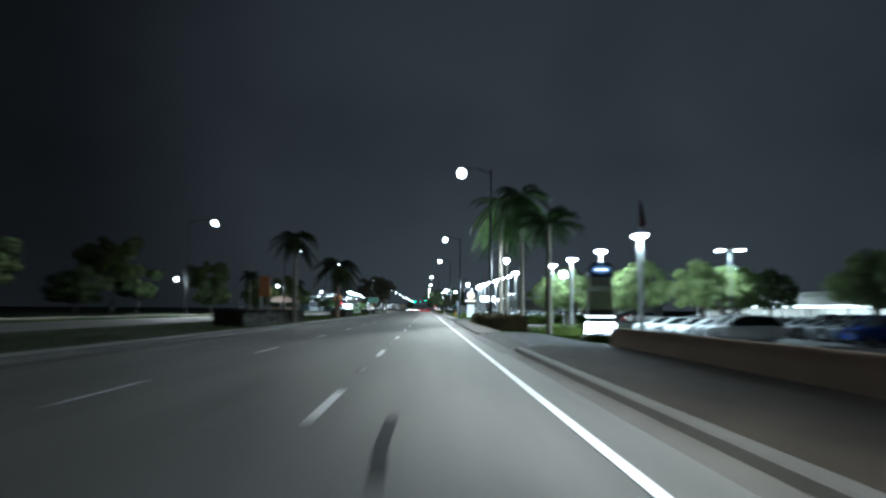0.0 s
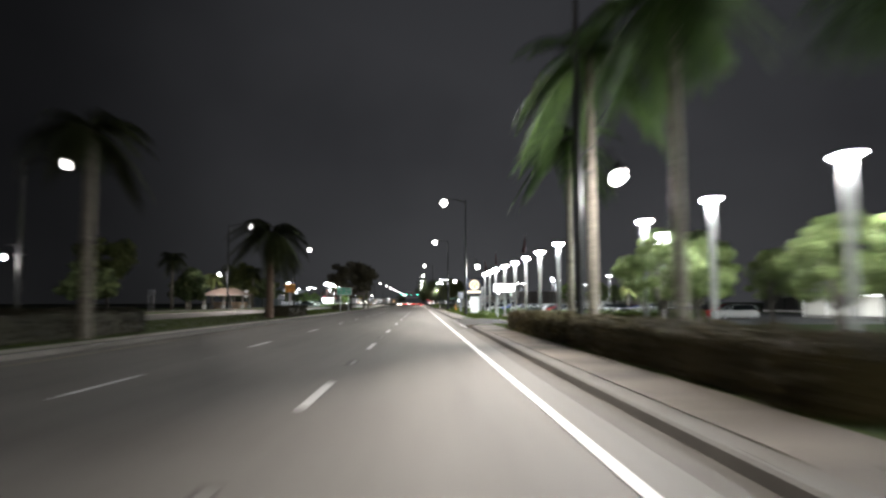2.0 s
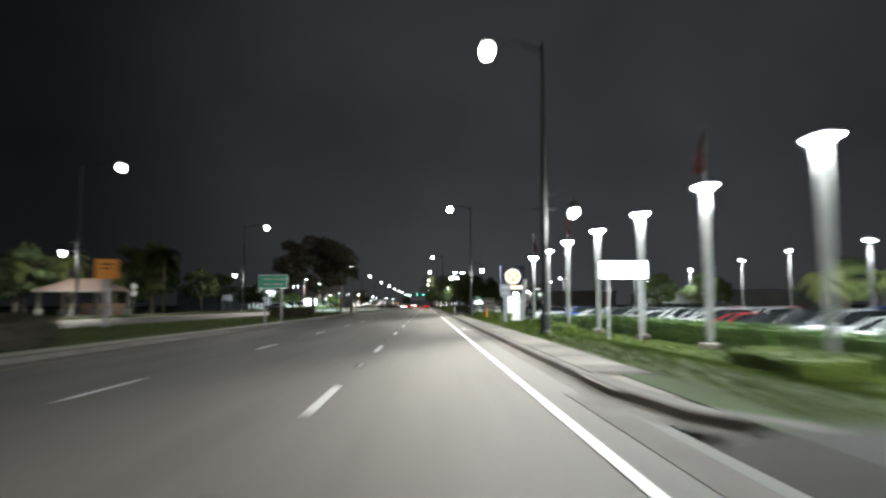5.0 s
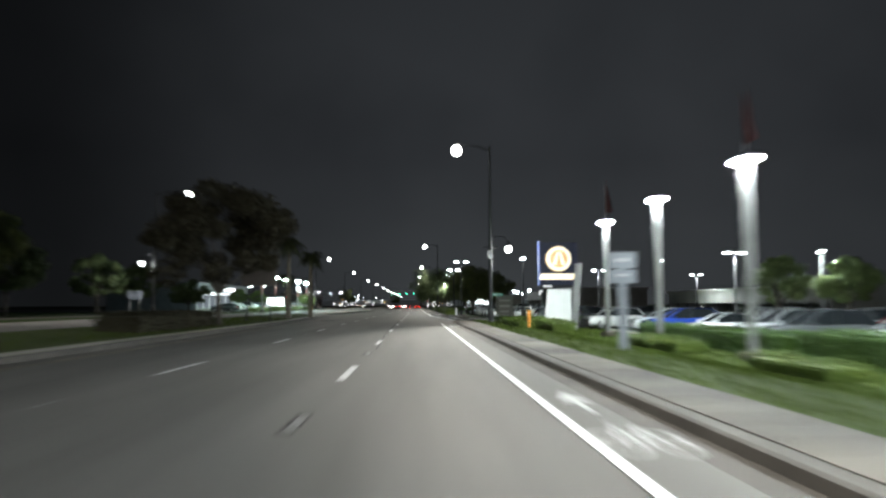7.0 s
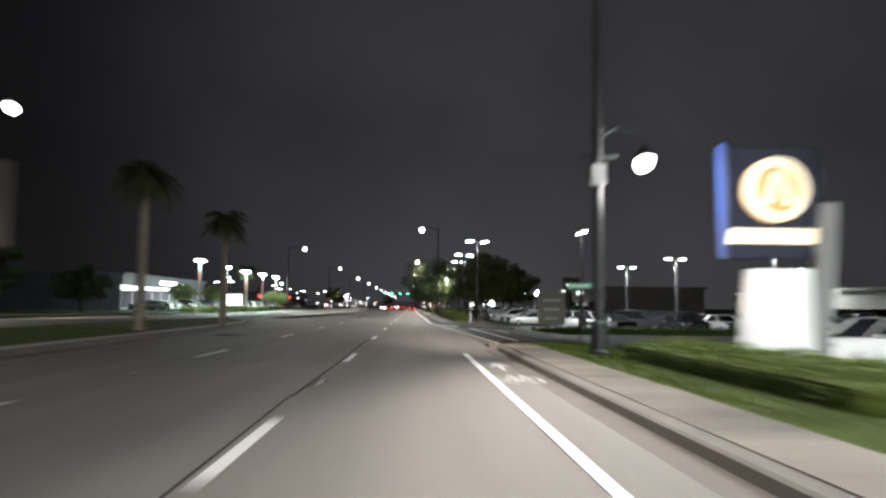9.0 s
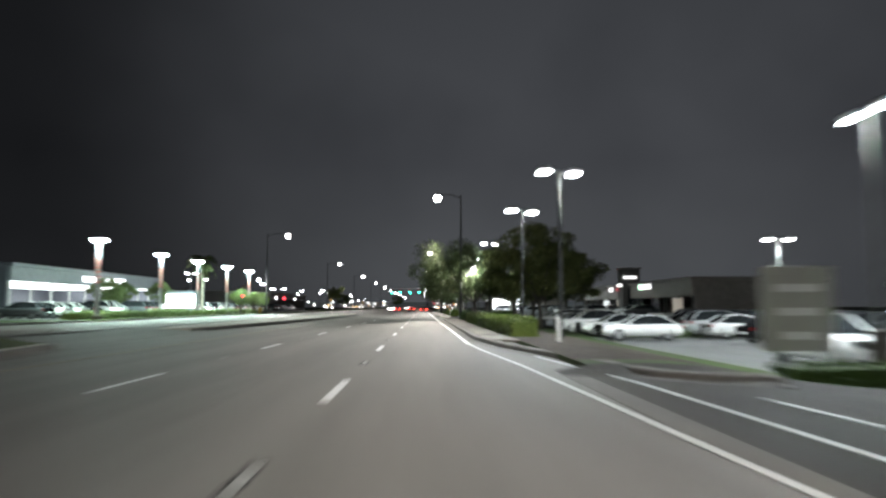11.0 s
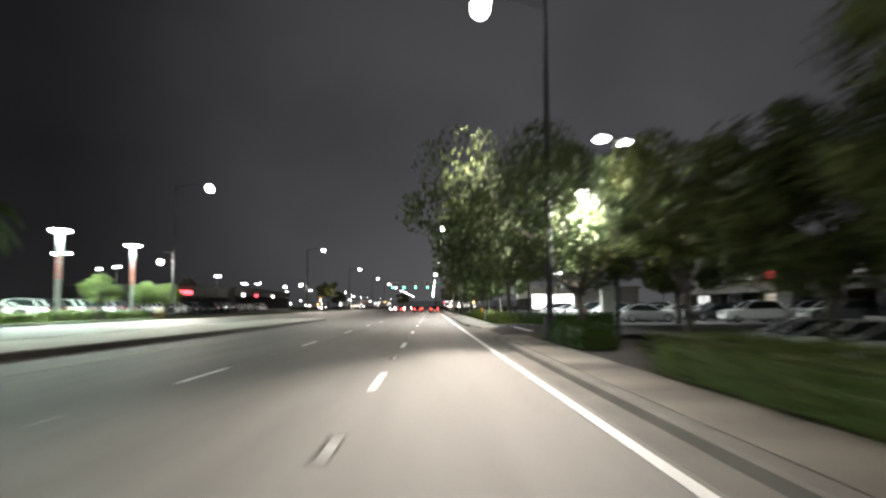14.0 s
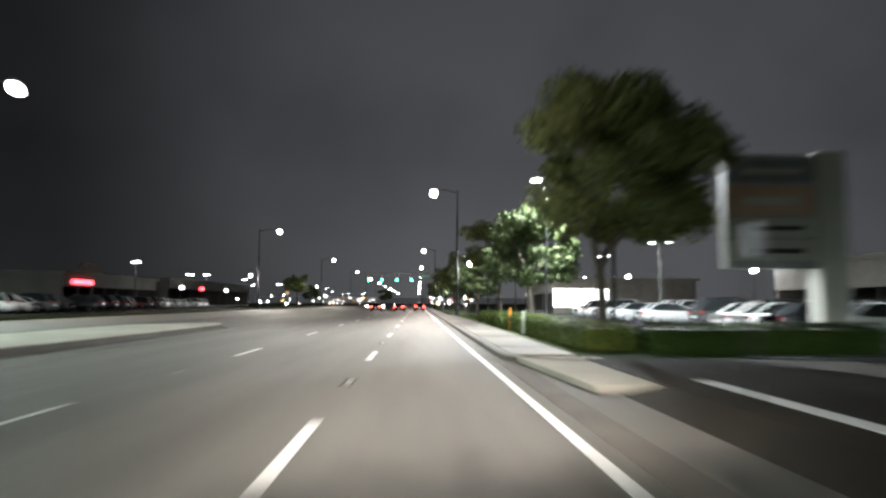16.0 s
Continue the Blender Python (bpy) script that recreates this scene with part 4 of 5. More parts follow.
def hedge(x0, x1, y0, y1, z, h, seed, label="clipped dark green hedge", dens=70, leaf=0.12, leaves=M_HEDGE):
    rng = np.random.default_rng(seed)
    th = thing("hedge", pose((x0 + x1) / 2, (y0 + y1) / 2, z), label, "hedge", "hedges")
    wx, wy = (x1 - x0) / 2, (y1 - y0) / 2
    part("core", box(-wx + 0.08, wx - 0.08, -wy + 0.08, wy - 0.08, 0, h - 0.08, 0.06), leaves, th)
    area = np.array([4 * wx * wy, 2 * wy * h, 2 * wy * h, 2 * wx * h, 2 * wx * h])
    count = int(min(26000, dens * area.sum()))
    face = rng.choice(5, count, p=area / area.sum())
    u, w = rng.uniform(-1, 1, count), rng.uniform(0, 1, count)
    p, nrm = np.zeros((count, 3)), np.zeros((count, 3))
    for k, (ax, sg) in enumerate(((2, 1), (0, 1), (0, -1), (1, 1), (1, -1))):
        s = face == k
        if ax == 2:
            p[s] = np.stack([u[s] * wx, (2 * w[s] - 1) * wy, np.full(s.sum(), h)], 1)
        elif ax == 0:
            p[s] = np.stack([np.full(s.sum(), sg * wx), u[s] * wy, w[s] * h], 1)
        else:
            p[s] = np.stack([u[s] * wx, np.full(s.sum(), sg * wy), w[s] * h], 1)
        nrm[s, ax] = sg
    bumpy = 0.07 * np.sin(p[:, 1] * 2.3 + seed) + 0.05 * np.sin(p[:, 1] * 5.1 + p[:, 0] * 3) + rng.normal(0, 0.035, count)
    p += nrm * bumpy[:, None]
    part("foliage", leaf_mesh("foliage", p, nrm, leaf, rng, 1.4), leaves, th)
    return th


big_oak = oak(11, 8.8, 3.7, M_OLIVE, "broad street oak with dense dark green leaves", 12000, 0.40, 0.17)
mid_oak = oak(12, 6.6, 2.9, M_LEAF, "round-crowned oak with dark green leaves", 8000, 0.30)
# part of this tree's lamp-lit look is in its leaf colour
lit_tree = oak(13, 5.2, 2.3, M_LIT_LEAF, "small tree with leaves coloured yellow-green for the lot lamps' light", 21000, 0.32, 0.075)
bush_tree = oak(14, 4.6, 2.6, M_LEAF, "low dark spreading tree", 6000, 0.22)
big_oak.matrix_basis = pose(7.6, 398, 0.1)
mall_oak = oak(18, 8.2, 2.85, M_OLIVE, "dark olive oak standing in the car park hedge", 30000, 0.30, 0.125, 0.55, 1.4)
mall_oak.matrix_basis = pose(5.3, 288.2, 0.1)
mid_oak.matrix_basis = pose(-37.5, 190, 0.55)
road_oak = oak(15, 7.7, 4.9, M_LEAF, "large oak whose crown hangs out over the road", 24000, 0.24, 0.14, -1.7, 1.3)
road_oak.matrix_basis = pose(5.6, 264.6, 0.1)
near_oak = oak(16, 8.3, 3.7, M_OLIVE, "dense green oak in the hedge strip", 14000, 0.26, 0.14)
near_oak.matrix_basis = pose(9.6, 246, verge(9.6, 246))
lit_oak = oak(17, 7.7, 4.3, M_OLIVE, "olive-green oak lit by the pavement lamp", 14000, 0.26, 0.15)
lit_oak.matrix_basis = pose(9.8, 264.0, verge(9.8, 264))
for x, y, r in ((10.6, 255.5, 100), (15.2, 263.2, 220)):
    copy_thing(lit_oak, pose(x, y, verge(x, y), 0, 0, r))
# this oak's unlit look comes from its darkened leaf colour
median_oak = oak(19, 8.4, 4.2, M_DIM_LEAF, "dark broad oak on the grass median", 18000, 0.24, 0.16)
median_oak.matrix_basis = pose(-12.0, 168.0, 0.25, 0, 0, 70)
lit_tree.matrix_basis = pose(17.5, 72, -0.5)
bush_tree.matrix_basis = pose(-32.5, 113, 0.55)
for x, y, r in ((7.2, 330, 130), (7.4, 372, 200), (-36, 88, 20), (-38, 130, 60), (-35, 182, 100), (7.0, 405, 30), (6.8, 440, 70), (7.5, 480, 10), (-35, 470, 0), (7.0, 520, 50), (7.5, 570, 90)):
    copy_thing(big_oak, pose(x, y, 0.1 if x > 0 else 0.55, 0, 0, r))
for x, y, r in ((6.9, 311, 40), (7.0, 351, 150), (-34, 60, 15), (-40, 105, 200), (-37, 158, 90), (-36, 205, 60), (-38, 222, 130), (17, 285.5, 0), (40, 88, 10), (41, 70, 100), (42, 105, 60), (10, 388, 20), (8, 425, 80), (-36, 500, 20), (-14, 560, 0)):
    copy_thing(mid_oak, pose(x, y, (0.1 if y > 180 else -0.5) if x > 0 else 0.4, 0, 0, r) @ Matrix.Scale(1.1 if y == 311 else 1.0, 4))
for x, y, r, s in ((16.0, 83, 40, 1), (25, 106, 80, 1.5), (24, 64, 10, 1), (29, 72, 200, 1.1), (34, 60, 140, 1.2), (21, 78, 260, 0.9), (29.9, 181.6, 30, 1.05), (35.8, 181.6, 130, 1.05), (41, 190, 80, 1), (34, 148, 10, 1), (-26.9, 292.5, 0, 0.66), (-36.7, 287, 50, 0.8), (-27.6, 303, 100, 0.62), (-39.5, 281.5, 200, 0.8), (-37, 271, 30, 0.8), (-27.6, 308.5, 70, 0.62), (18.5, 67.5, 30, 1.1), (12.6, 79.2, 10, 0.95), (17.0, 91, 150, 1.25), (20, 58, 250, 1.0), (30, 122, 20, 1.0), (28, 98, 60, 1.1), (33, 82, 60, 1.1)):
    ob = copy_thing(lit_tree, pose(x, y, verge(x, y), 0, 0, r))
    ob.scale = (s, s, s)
for x, y, r in ((-33, 145, 40), (-34, 76, 100), (-33.5, 172, 150), (-34, 48, 60), (-33, 30, 0), (-34.5, 232, 90)):
    copy_thing(bush_tree, pose(x, y, 0.1 if x > 0 else 0.5, 0, 0, r))

tall_palm = palm(21, 10.8, 2.9, 28)
short_palm = palm(22, 7.25, 2.5, 30, "slender palm with arching green fronds on the lawn", 0.9, rise=0.6)
mid_palm = palm(23, 7.4, 2.2, 30, "median palm with a thick pale trunk and dark fronds", 1.0, M_DRYFROND)
tall_palm.matrix_basis = pose(6.5, 69, 0)
short_palm.matrix_basis = pose(8.0, 53.2, verge(8.0, 53.2), 0, 0, 35)
mid_palm.matrix_basis = pose(-11.5, 68.5, 0.2)
for x, y, r, s in ((8.4, 81.6, 60, 0.95), (7.6, 63.4, 120, 0.9)):
    copy_thing(tall_palm, pose(x, y, verge(x, y), 0, 0, r))
median_palm = palm(26, 6.9, 1.45, 36, "tall median palm with a small ragged crown", 1.1, M_DRYFROND)
median_palm.matrix_basis = pose(-11.5, 188.0, 0.3, 0, 0, 90)
copy_thing(median_palm, pose(-11.6, 201.5, 0.0, 0, 0, 150))
for x, y, r in ((-29.0, 281.3, 30), (-31.8, 178, 0), (-33, 138, 70)):
    copy_thing(mid_palm, pose(x, y, 0.3, 0, 0, r))
thick_palm = palm(24, 7.0, 3.4, 32, "stout median palm with a thick russet trunk", 1.45, M_DRYFROND, M_REDBARK)
thick_palm.matrix_basis = pose(-11.9, 100.2, 0.2, 0, 0, 40)
cabbage_palm = palm(25, 5.2, 2.1, 46, "round-headed cabbage palm with yellow-green fronds", 1.1, M_OLIVE)
cabbage_palm.matrix_basis = pose(-34.0, 160, 0.55)
for x, y, z, r, size in ((-32.0, 165.5, 0.55, 50, 0.75), (-37.5, 157.5, 0.55, 120, 0.95), (-30.6, 171.5, 0.55, 200, 0.7), (31.0, 146.5, -0.5, 20, 0.8), (33.6, 148.0, -0.5, 140, 0.75), (35.6, 146.0, -0.5, 260, 0.8)):
    copy_thing(cabbage_palm, pose(x, y, z, 0, 0, r)).scale = (size, size, size)

hedge(4.6, 6.3, 51.2, 79, 0.1, 0.82, 31, "long dark brown-green hedge beside the pavement", 230, 0.10, M_RUSSET)
hedge(11.0, 24.0, 101.0, 102.3, -0.48, 1.15, 33, "clipped green hedge along the driveway", 120, 0.09, M_SHRUB)
hedge(8.6, 30.0, 205.0, 206.0, -0.50, 0.55, 47, "low dark hedge before the corner lot", 110, 0.09)
hedge(9.0, 14.0, 58, 60.2, -0.45, 0.7, 32, "low green hedge round the sign bed", 150, 0.075, M_SHRUB)
hedge(9.6, 12.0, 48.4, 50.2, -0.45, 0.5, 34, "low green hedge round the sign bed", 150, 0.075, M_SHRUB)
hedge(12.5, 13.9, 118, 148, -0.42, 0.95, 35, "clipped dark hedge with a lit yellow-green top", 110, 0.09)
hedge(12.4, 13.6, 148.5, 164, -0.42, 0.80, 36, "clipped dark hedge with a lit yellow-green top", 110, 0.09)
hedge(7.4, 8.8, 163.5, 178, -0.15, 0.62, 37, "low clipped hedge along the lawn", 150, 0.075, M_SHRUB)
hedge(5.9, 7.0, 166, 176.2, 0.05, 0.45, 38, "low clipped hedge along the lawn", 150, 0.075, M_SHRUB)
hedge(12.6, 13.8, 102, 117.5, -0.45, 0.9, 39, "clipped dark hedge with a lit yellow-green top", 110, 0.09)
hedge(9.6, 11.0, 151, 157, -0.4, 0.45, 48, "low clipped shrubs on the lawn", 150, 0.075, M_SHRUB)
hedge(9.4, 10.6, 141, 145, -0.4, 0.4, 49, "low clipped shrubs on the lawn", 150, 0.075, M_SHRUB)
hedge(8.8, 10.8, 109, 113, -0.4, 0.55, 50, "low clipped shrubs on the lawn", 150, 0.075, M_SHRUB)
hedge(3.78, 5.05, 219, 250, 0.1, 0.75, 40, "clipped yellow-green hedge beside the pavement", 230, 0.065, M_SHRUB)
hedge(3.95, 5.05, 256.8, 261.9, 0.1, 0.70, 41, "clipped dark green hedge beside the pavement", 230, 0.065)
hedge(6.0, 12.6, 285.9, 287.3, 0.05, 0.75, 46, "clipped dark hedge along the driveway", 200, 0.07)
hedge(4.3, 5.9, 286.5, 318, 0.1, 0.70, 42, "clipped green hedge beside the pavement", 200, 0.07, M_SHRUB)
# median hedges take the darkened leaves too, shade in the colour
hedge(-13.8, -11.7, 53, 74.5, 0.2, 0.95, 43, "long dark hedge on the grass median", leaves=M_DIM_LEAF)
hedge(-13.5, -11.3, 105.5, 115, 0.2, 0.9, 44, "short dark hedge on the grass median", leaves=M_DIM_LEAF)
hedge(-14.0, -12.0, 156, 167, 0.2, 0.85, 45, "short dark hedge on the grass median", leaves=M_DIM_LEAF)
# forecourt hedges share the brightened leaves, so lamp light is in their colour
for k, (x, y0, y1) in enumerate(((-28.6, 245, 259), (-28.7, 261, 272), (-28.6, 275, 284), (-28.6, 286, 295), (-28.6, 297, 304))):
    hedge(x, x + 1.3, y0, y1, 0.43, 0.55 + 0.1 * (k % 2), 60 + k, "low hedge along the forecourt, leaf colour brightened for lamp light", 60, 0.14, M_LIT_LEAF)


# ---- cars ----
def car(suv=False):
    L, W, H = (4.7, 0.93, 1.70) if suv else (4.7, 0.91, 1.45)
    th = thing("car", Matrix(), "parked car", "car", "parked cars")
    # body: stations along the length with sill, shoulder and hood heights
    st = [(-2.35, 0.80, 0.42, 0.72), (-2.20, 0.88, 0.28, 0.92), (-1.5, W, 0.24, 0.98), (0.0, W, 0.24, 0.95), (1.0, W, 0.24, 0.93), (1.9, 0.88, 0.26, 0.86), (2.25, 0.82, 0.30, 0.72), (2.35, 0.72, 0.40, 0.60)]
    if suv:
        st = [(y, w, z0, z1 + 0.13) for y, w, z0, z1 in st]
    bm = bmesh.new()
    rows = []
    for y, w, z0, z1 in st:
        ring = [(-w * 0.92, z0), (-w, z0 + 0.18), (-w, z1 - 0.16), (-w * 0.90, z1), (w * 0.90, z1), (w, z1 - 0.16), (w, z0 + 0.18), (w * 0.92, z0)]
        rows.append([bm.verts.new((x, y, z)) for x, z in ring])
    for a, b in zip(rows, rows[1:]):
        for k in range(8):
            bm.faces.new((a[k], a[(k + 1) % 8], b[(k + 1) % 8], b[k]))
    bm.faces.new(rows[0])
    bm.faces.new(rows[-1][::-1])
    bmesh.ops.recalc_face_normals(bm, faces=bm.faces)
    bmesh.ops.bevel(bm, geom=[e for e in bm.edges if e.calc_face_angle(0) > 0.5], offset=0.05, segments=2, affect="EDGES")
    part("body", bm, M_CARPAINT, th, smooth=True)
    zb = 0.92 + (0.13 if suv else 0)
    cab = [(-2.25, 0.80, zb), (-1.75, 0.66, H - 0.06), (-0.4, 0.68, H), (0.15, 0.66, H - 0.05), (1.05, 0.80, zb)] if suv else [(-1.95, 0.78, zb), (-1.2, 0.62, H - 0.06), (-0.5, 0.64, H), (0.05, 0.62, H - 0.05), (1.0, 0.80, zb)]
    bm = bmesh.new()
    rows = [[bm.verts.new(v) for v in ((-0.84, y, zb - 0.05), (-w, y, z - 0.05), (-w * 0.86, y, z), (w * 0.86, y, z), (w, y, z - 0.05), (0.84, y, zb - 0.05))] for y, w, z in cab]
    for a, b in zip(rows, rows[1:]):
        for k in range(5):
            bm.faces.new((a[k], a[k + 1], b[k + 1], b[k]))
    bm.faces.new(rows[0][::-1])
    bm.faces.new(rows[-1])
    bmesh.ops.recalc_face_normals(bm, faces=bm.faces)
    part("window_band", bm, M_GLASS, th, "dark glass windows")
    bm = bmesh.new()
    rows = [[bm.verts.new(v) for v in ((-w * 1.0, y, z - 0.045), (-w * 0.8, y, z + 0.015), (w * 0.8, y, z + 0.015), (w * 1.0, y, z - 0.045))] for y, w, z in cab[1:4]]
    for a, b in zip(rows, rows[1:]):
        for k in range(3):
            bm.faces.new((a[k], a[k + 1], b[k + 1], b[k]))
    bmesh.ops.solidify(bm, geom=bm.faces[:], thickness=0.02)
    part("roof", bm, M_CARPAINT, th)
    for s in (-1, 1):
        part("pillar", tube([(s * 0.80, cab[-1][0], zb), (s * 0.64, cab[-2][0], H - 0.05)], 0.035, 5), M_CARPAINT, th)
        part("pillar", tube([(s * 0.78, cab[0][0], zb), (s * 0.64, cab[1][0], H - 0.07)], 0.05, 5), M_CARPAINT, th)
        part("pillar", tube([(s * 0.83, -0.35, zb), (s * 0.665, -0.4, H - 0.03)], 0.03, 5), M_DARK, th)
        part("headlight", box(min(s * 0.45, s * 0.80), max(s * 0.45, s * 0.80), 2.14, 2.30, zb - 0.30, zb - 0.16, 0.03), M_HEADL, th)
        part("tail_light", box(min(s * 0.52, s * 0.86), max(s * 0.52, s * 0.86), -2.33, -2.18, zb - 0.22, zb - 0.06, 0.03), M_TAIL, th)
        part("mirror", box(min(s * 0.92, s * 1.08), max(s * 0.92, s * 1.08), 0.72, 0.86, zb, zb + 0.13, 0.03), M_CARPAINT, th)
        for y in (-1.42, 1.40):
            turn = Matrix.Translation((s * 0.80, y, 0.33)) @ Matrix.Rotation(radians(90), 4, "Y")
            tyre = part("wheel", lathe([(0.24, -0.10), (0.32, -0.11), (0.34, -0.06), (0.34, 0.06), (0.32, 0.11), (0.24, 0.10)], 16, m=turn), M_TYRE, th)
            part("rim", lathe([(0.23, -0.105), (0.20, -0.07), (0.20, 0.07), (0.23, 0.105)], 12, m=turn), M_RIM, tyre)
    part("grille", box(-0.42, 0.42, 2.27, 2.36, zb - 0.42, zb - 0.28, 0.02), M_DARK, th)
    part("number_plate", box(-0.18, 0.18, -2.385, -2.34, zb - 0.42, zb - 0.30, 0.01), M_WHITE, th)
    return th


sedan, suv = car(), car(True)
PAINTS = (("white", (0.75, 0.75, 0.74)), ("silver", (0.42, 0.43, 0.44)), ("black", (0.015, 0.015, 0.017)), ("dark grey", (0.08, 0.085, 0.09)), ("blue", (0.02, 0.05, 0.28)), ("red", (0.35, 0.02, 0.02)), ("white", (0.78, 0.78, 0.77)))
spare = [sedan, suv]


def park(kind, x, y, z, turn, tone, where):
    """A parked car; the first of each kind is the original."""
    src = suv if kind else sedan
    m = pose(x, y, z, 0, 0, turn)
    if src in spare:
        spare.remove(src)
        src.matrix_basis = m
        ob = src
    else:
        ob = copy_thing(src, m)
    name, rgb = PAINTS[tone]
    for o in ob.children_recursive:
        o.color = (*rgb, 1)
    tagged(ob, f"{name} {'sport utility car' if kind else 'sedan'} parked {where}", "car")


rng = random.Random(5)
LOTTEXT = "on the car lot"
for row_x, y0, y1, step, turn in ((17.0, 106, 176, 3.0, 90), (24.5, 108, 176, 3.1, -90), (34, 118, 176, 3.3, 90), (19.5, 50, 66, 2.9, 75), (27, 48, 80, 3.1, 95), (36, 50, 80, 3.4, 90),
                                  (19.0, 216, 236, 2.9, -90), (26.5, 206, 262, 3.0, 90), (12.6, 229, 264, 2.9, 90), (16.5, 292, 330, 2.9, -90), (24.0, 290, 340, 3.1, 90), (32, 290, 340, 3.3, 90)):
    y = y0
    while y < y1:
        if rng.random() > 0.12:
            tone = rng.choice((0, 1, 2, 3, 6, 0, 1, 0, 1, 4, 5)) if y < 180 else rng.choice((0, 6, 1, 0) if row_x == 12.6 else (0, 1, 0, 3, 1, 0, 0, 2) if y0 > 280 else (0, 1, 2, 3, 2, 3, 3, 2))
            park(rng.random() < 0.45, row_x + rng.uniform(-0.3, 0.3), y, verge(12, (y0 + y1) / 2) + 0.02, turn + rng.uniform(-3, 3), tone, LOTTEXT)
        y += step
for k in range(9):
    if k not in (2, 6):
        park(k % 3 != 1, 13.4 + 2.85 * k, 211.6 + rng.uniform(-0.2, 0.2), verge(12, 235) + 0.02, 180 + rng.uniform(-3, 3), (0, 3, 1, 2, 6, 3, 1, 1, 2)[k], "on the corner lot")
park(True, 15.4, 179.6, verge(15.4, 179.6) + 0.02, 100, 0, "at the corner of the car lot")
park(False, 17.5, 103.4, verge(12, 140) + 0.02, 60, 1, LOTTEXT)
for row_x, y0, y1, step, turn in ((-33.4, 248, 276, 3.0, 90), (-33.4, 283, 345, 3.0, 90), (-39.8, 292, 300, 3.0, -90), (-40.5, 306, 345, 3.2, -90), (-39.5, 350, 395, 3.2, 90)):
    y = y0
    while y < y1:
        if rng.random() > 0.15:
            park(rng.random() < 0.5, row_x, y, 0.45, turn + rng.uniform(-3, 3), rng.choice((0, 1, 2, 3, 6)), "on the forecourt across the road")
        y += step


def far_car(x, y, turn, glow, name):
    ob = copy_thing(sedan, pose(x, y, 0.0, 0, 0, turn))
    for o in ob.children_recursive:
        o.color = (0.06, 0.06, 0.065, 1)
    tagged(ob, name, "car")
    for s in (-1, 1):
        if glow == "tail":
            part("lit_tail_light", box(s * 0.68 - 0.17, s * 0.68 + 0.17, -2.40, -2.34, 0.70, 0.86, 0.01), G_TAIL, ob, "glowing red tail light")
        else:
            part("lit_headlight", lathe([(0.19, 0), (0.19, 0.06), (0.12, 0.09)], 10, m=Matrix.Translation((s * 0.62, 2.32, 0.72)) @ Matrix.Rotation(radians(-90), 4, "X")), G_HEAD, ob, "glowing white headlight")


for x, y in ((-3.4, 388), (-3.4, 396), (0.1, 391), (0.0, 402), (-7.4, 389)):
    far_car(x, y, 0, "tail", "dark car with red tail lights at the signal")
for x, y in ((-8.4, 424), (-11.2, 431), (-8.6, 545), (-9.4, 640), (-12, 720)):
    far_car(x, y, 180, "head", "far car with bright headlights")


# ---- signs and road furniture ----
def bars(th, rows, y, material, z0, dz, h):
    """Unreadable writing as plain bars."""
    for k, (x0, x1) in enumerate(rows):
        part("text_bar", box(x0, x1, y - 0.008, y, z0 - k * dz, z0 - k * dz + h), material, th)


# totem with a blue oval, grey shaft and a lit white box
t = thing("totem_sign", pose(10.9, 51.4, -0.70) @ Matrix.Scale(1.12, 4), "grey totem sign, blue oval top and lit white box", "sign")
part("plinth", box(-1.0, 1.0, -0.45, 0.45, 0, 0.45, 0.03), M_CONC, t)
part("lit_box", box(-0.76, 0.76, -0.40, 0.40, 0.45, 1.22, 0.04), G_TOTEM, t, "glowing white sign box")
part("waist", box(-0.68, 0.68, -0.32, 0.32, 1.22, 1.95, 0.03), M_DARK, t)
part("light_strip", box(-0.75, 0.75, -0.36, 0.36, 1.50, 1.60, 0.02), G_SIGN, t)
part("shaft", prism([(-0.68, 1.95), (0.68, 1.95), (0.58, 3.75), (-0.58, 3.75)], -0.28, 0.28), M_STUCCO, t)
part("panel", box(-0.64, 0.64, -0.295, -0.285, 2.95, 3.25), M_WHITE, t)
cap = part("cap", prism([(-0.62, 3.75), (0.62, 3.75), (0.72, 4.1), (0.55, 4.55), (-0.35, 4.6), (-0.70, 4.1)], -0.3, 0.3), M_BLUE, t, "blue cap")
part("oval", lathe([(0.42, 0), (0.42, 0.03)], 24, m=Matrix.Translation((0.02, -0.31, 4.18)) @ Matrix.Rotation(radians(90), 4, "X") @ Matrix.Diagonal((1.3, 0.55, 1, 1))), G_BLUE, cap)
bars(t, ((-0.35, 0.38),), -0.345, G_SIGN, 4.14, 0.2, 0.06)

# round lit emblem above a word bar, with a white wedge and a fin
t = thing("emblem_sign", pose(10.4, 176.5, 0.02), "dealership sign with a warm lit round emblem over a white wedge", "sign")
part("wedge", prism([(-1.0, -0.6), (0.95, -0.6), (0.95, 2.55), (-0.70, 2.55)], -0.35, 0.35), M_WHITE, t, "white sloping block")
part("fin", prism([(0.98, -0.6), (1.42, -0.6), (1.84, 4.45), (1.34, 4.45)], -0.2, 0.2), M_PANEL, t, "tall pale fin")
part("backing", box(-1.25, 1.55, 0.05, 0.35, 2.85, 6.05, 0.05), M_NAVY, t, "dark navy panel behind the emblem")
part("blade", box(-1.38, -1.253, 0.0, 0.4, 2.85, 6.15, 0.03), M_BLUE, t, "blue edge blade")
part("disc", lathe([(0.92, 0), (0.92, 0.16), (0.86, 0.2)], 40, m=Matrix.Translation((0.1, -0.02, 4.80)) @ Matrix.Rotation(radians(90), 4, "X")), G_WARM, t, "glowing cream disc")
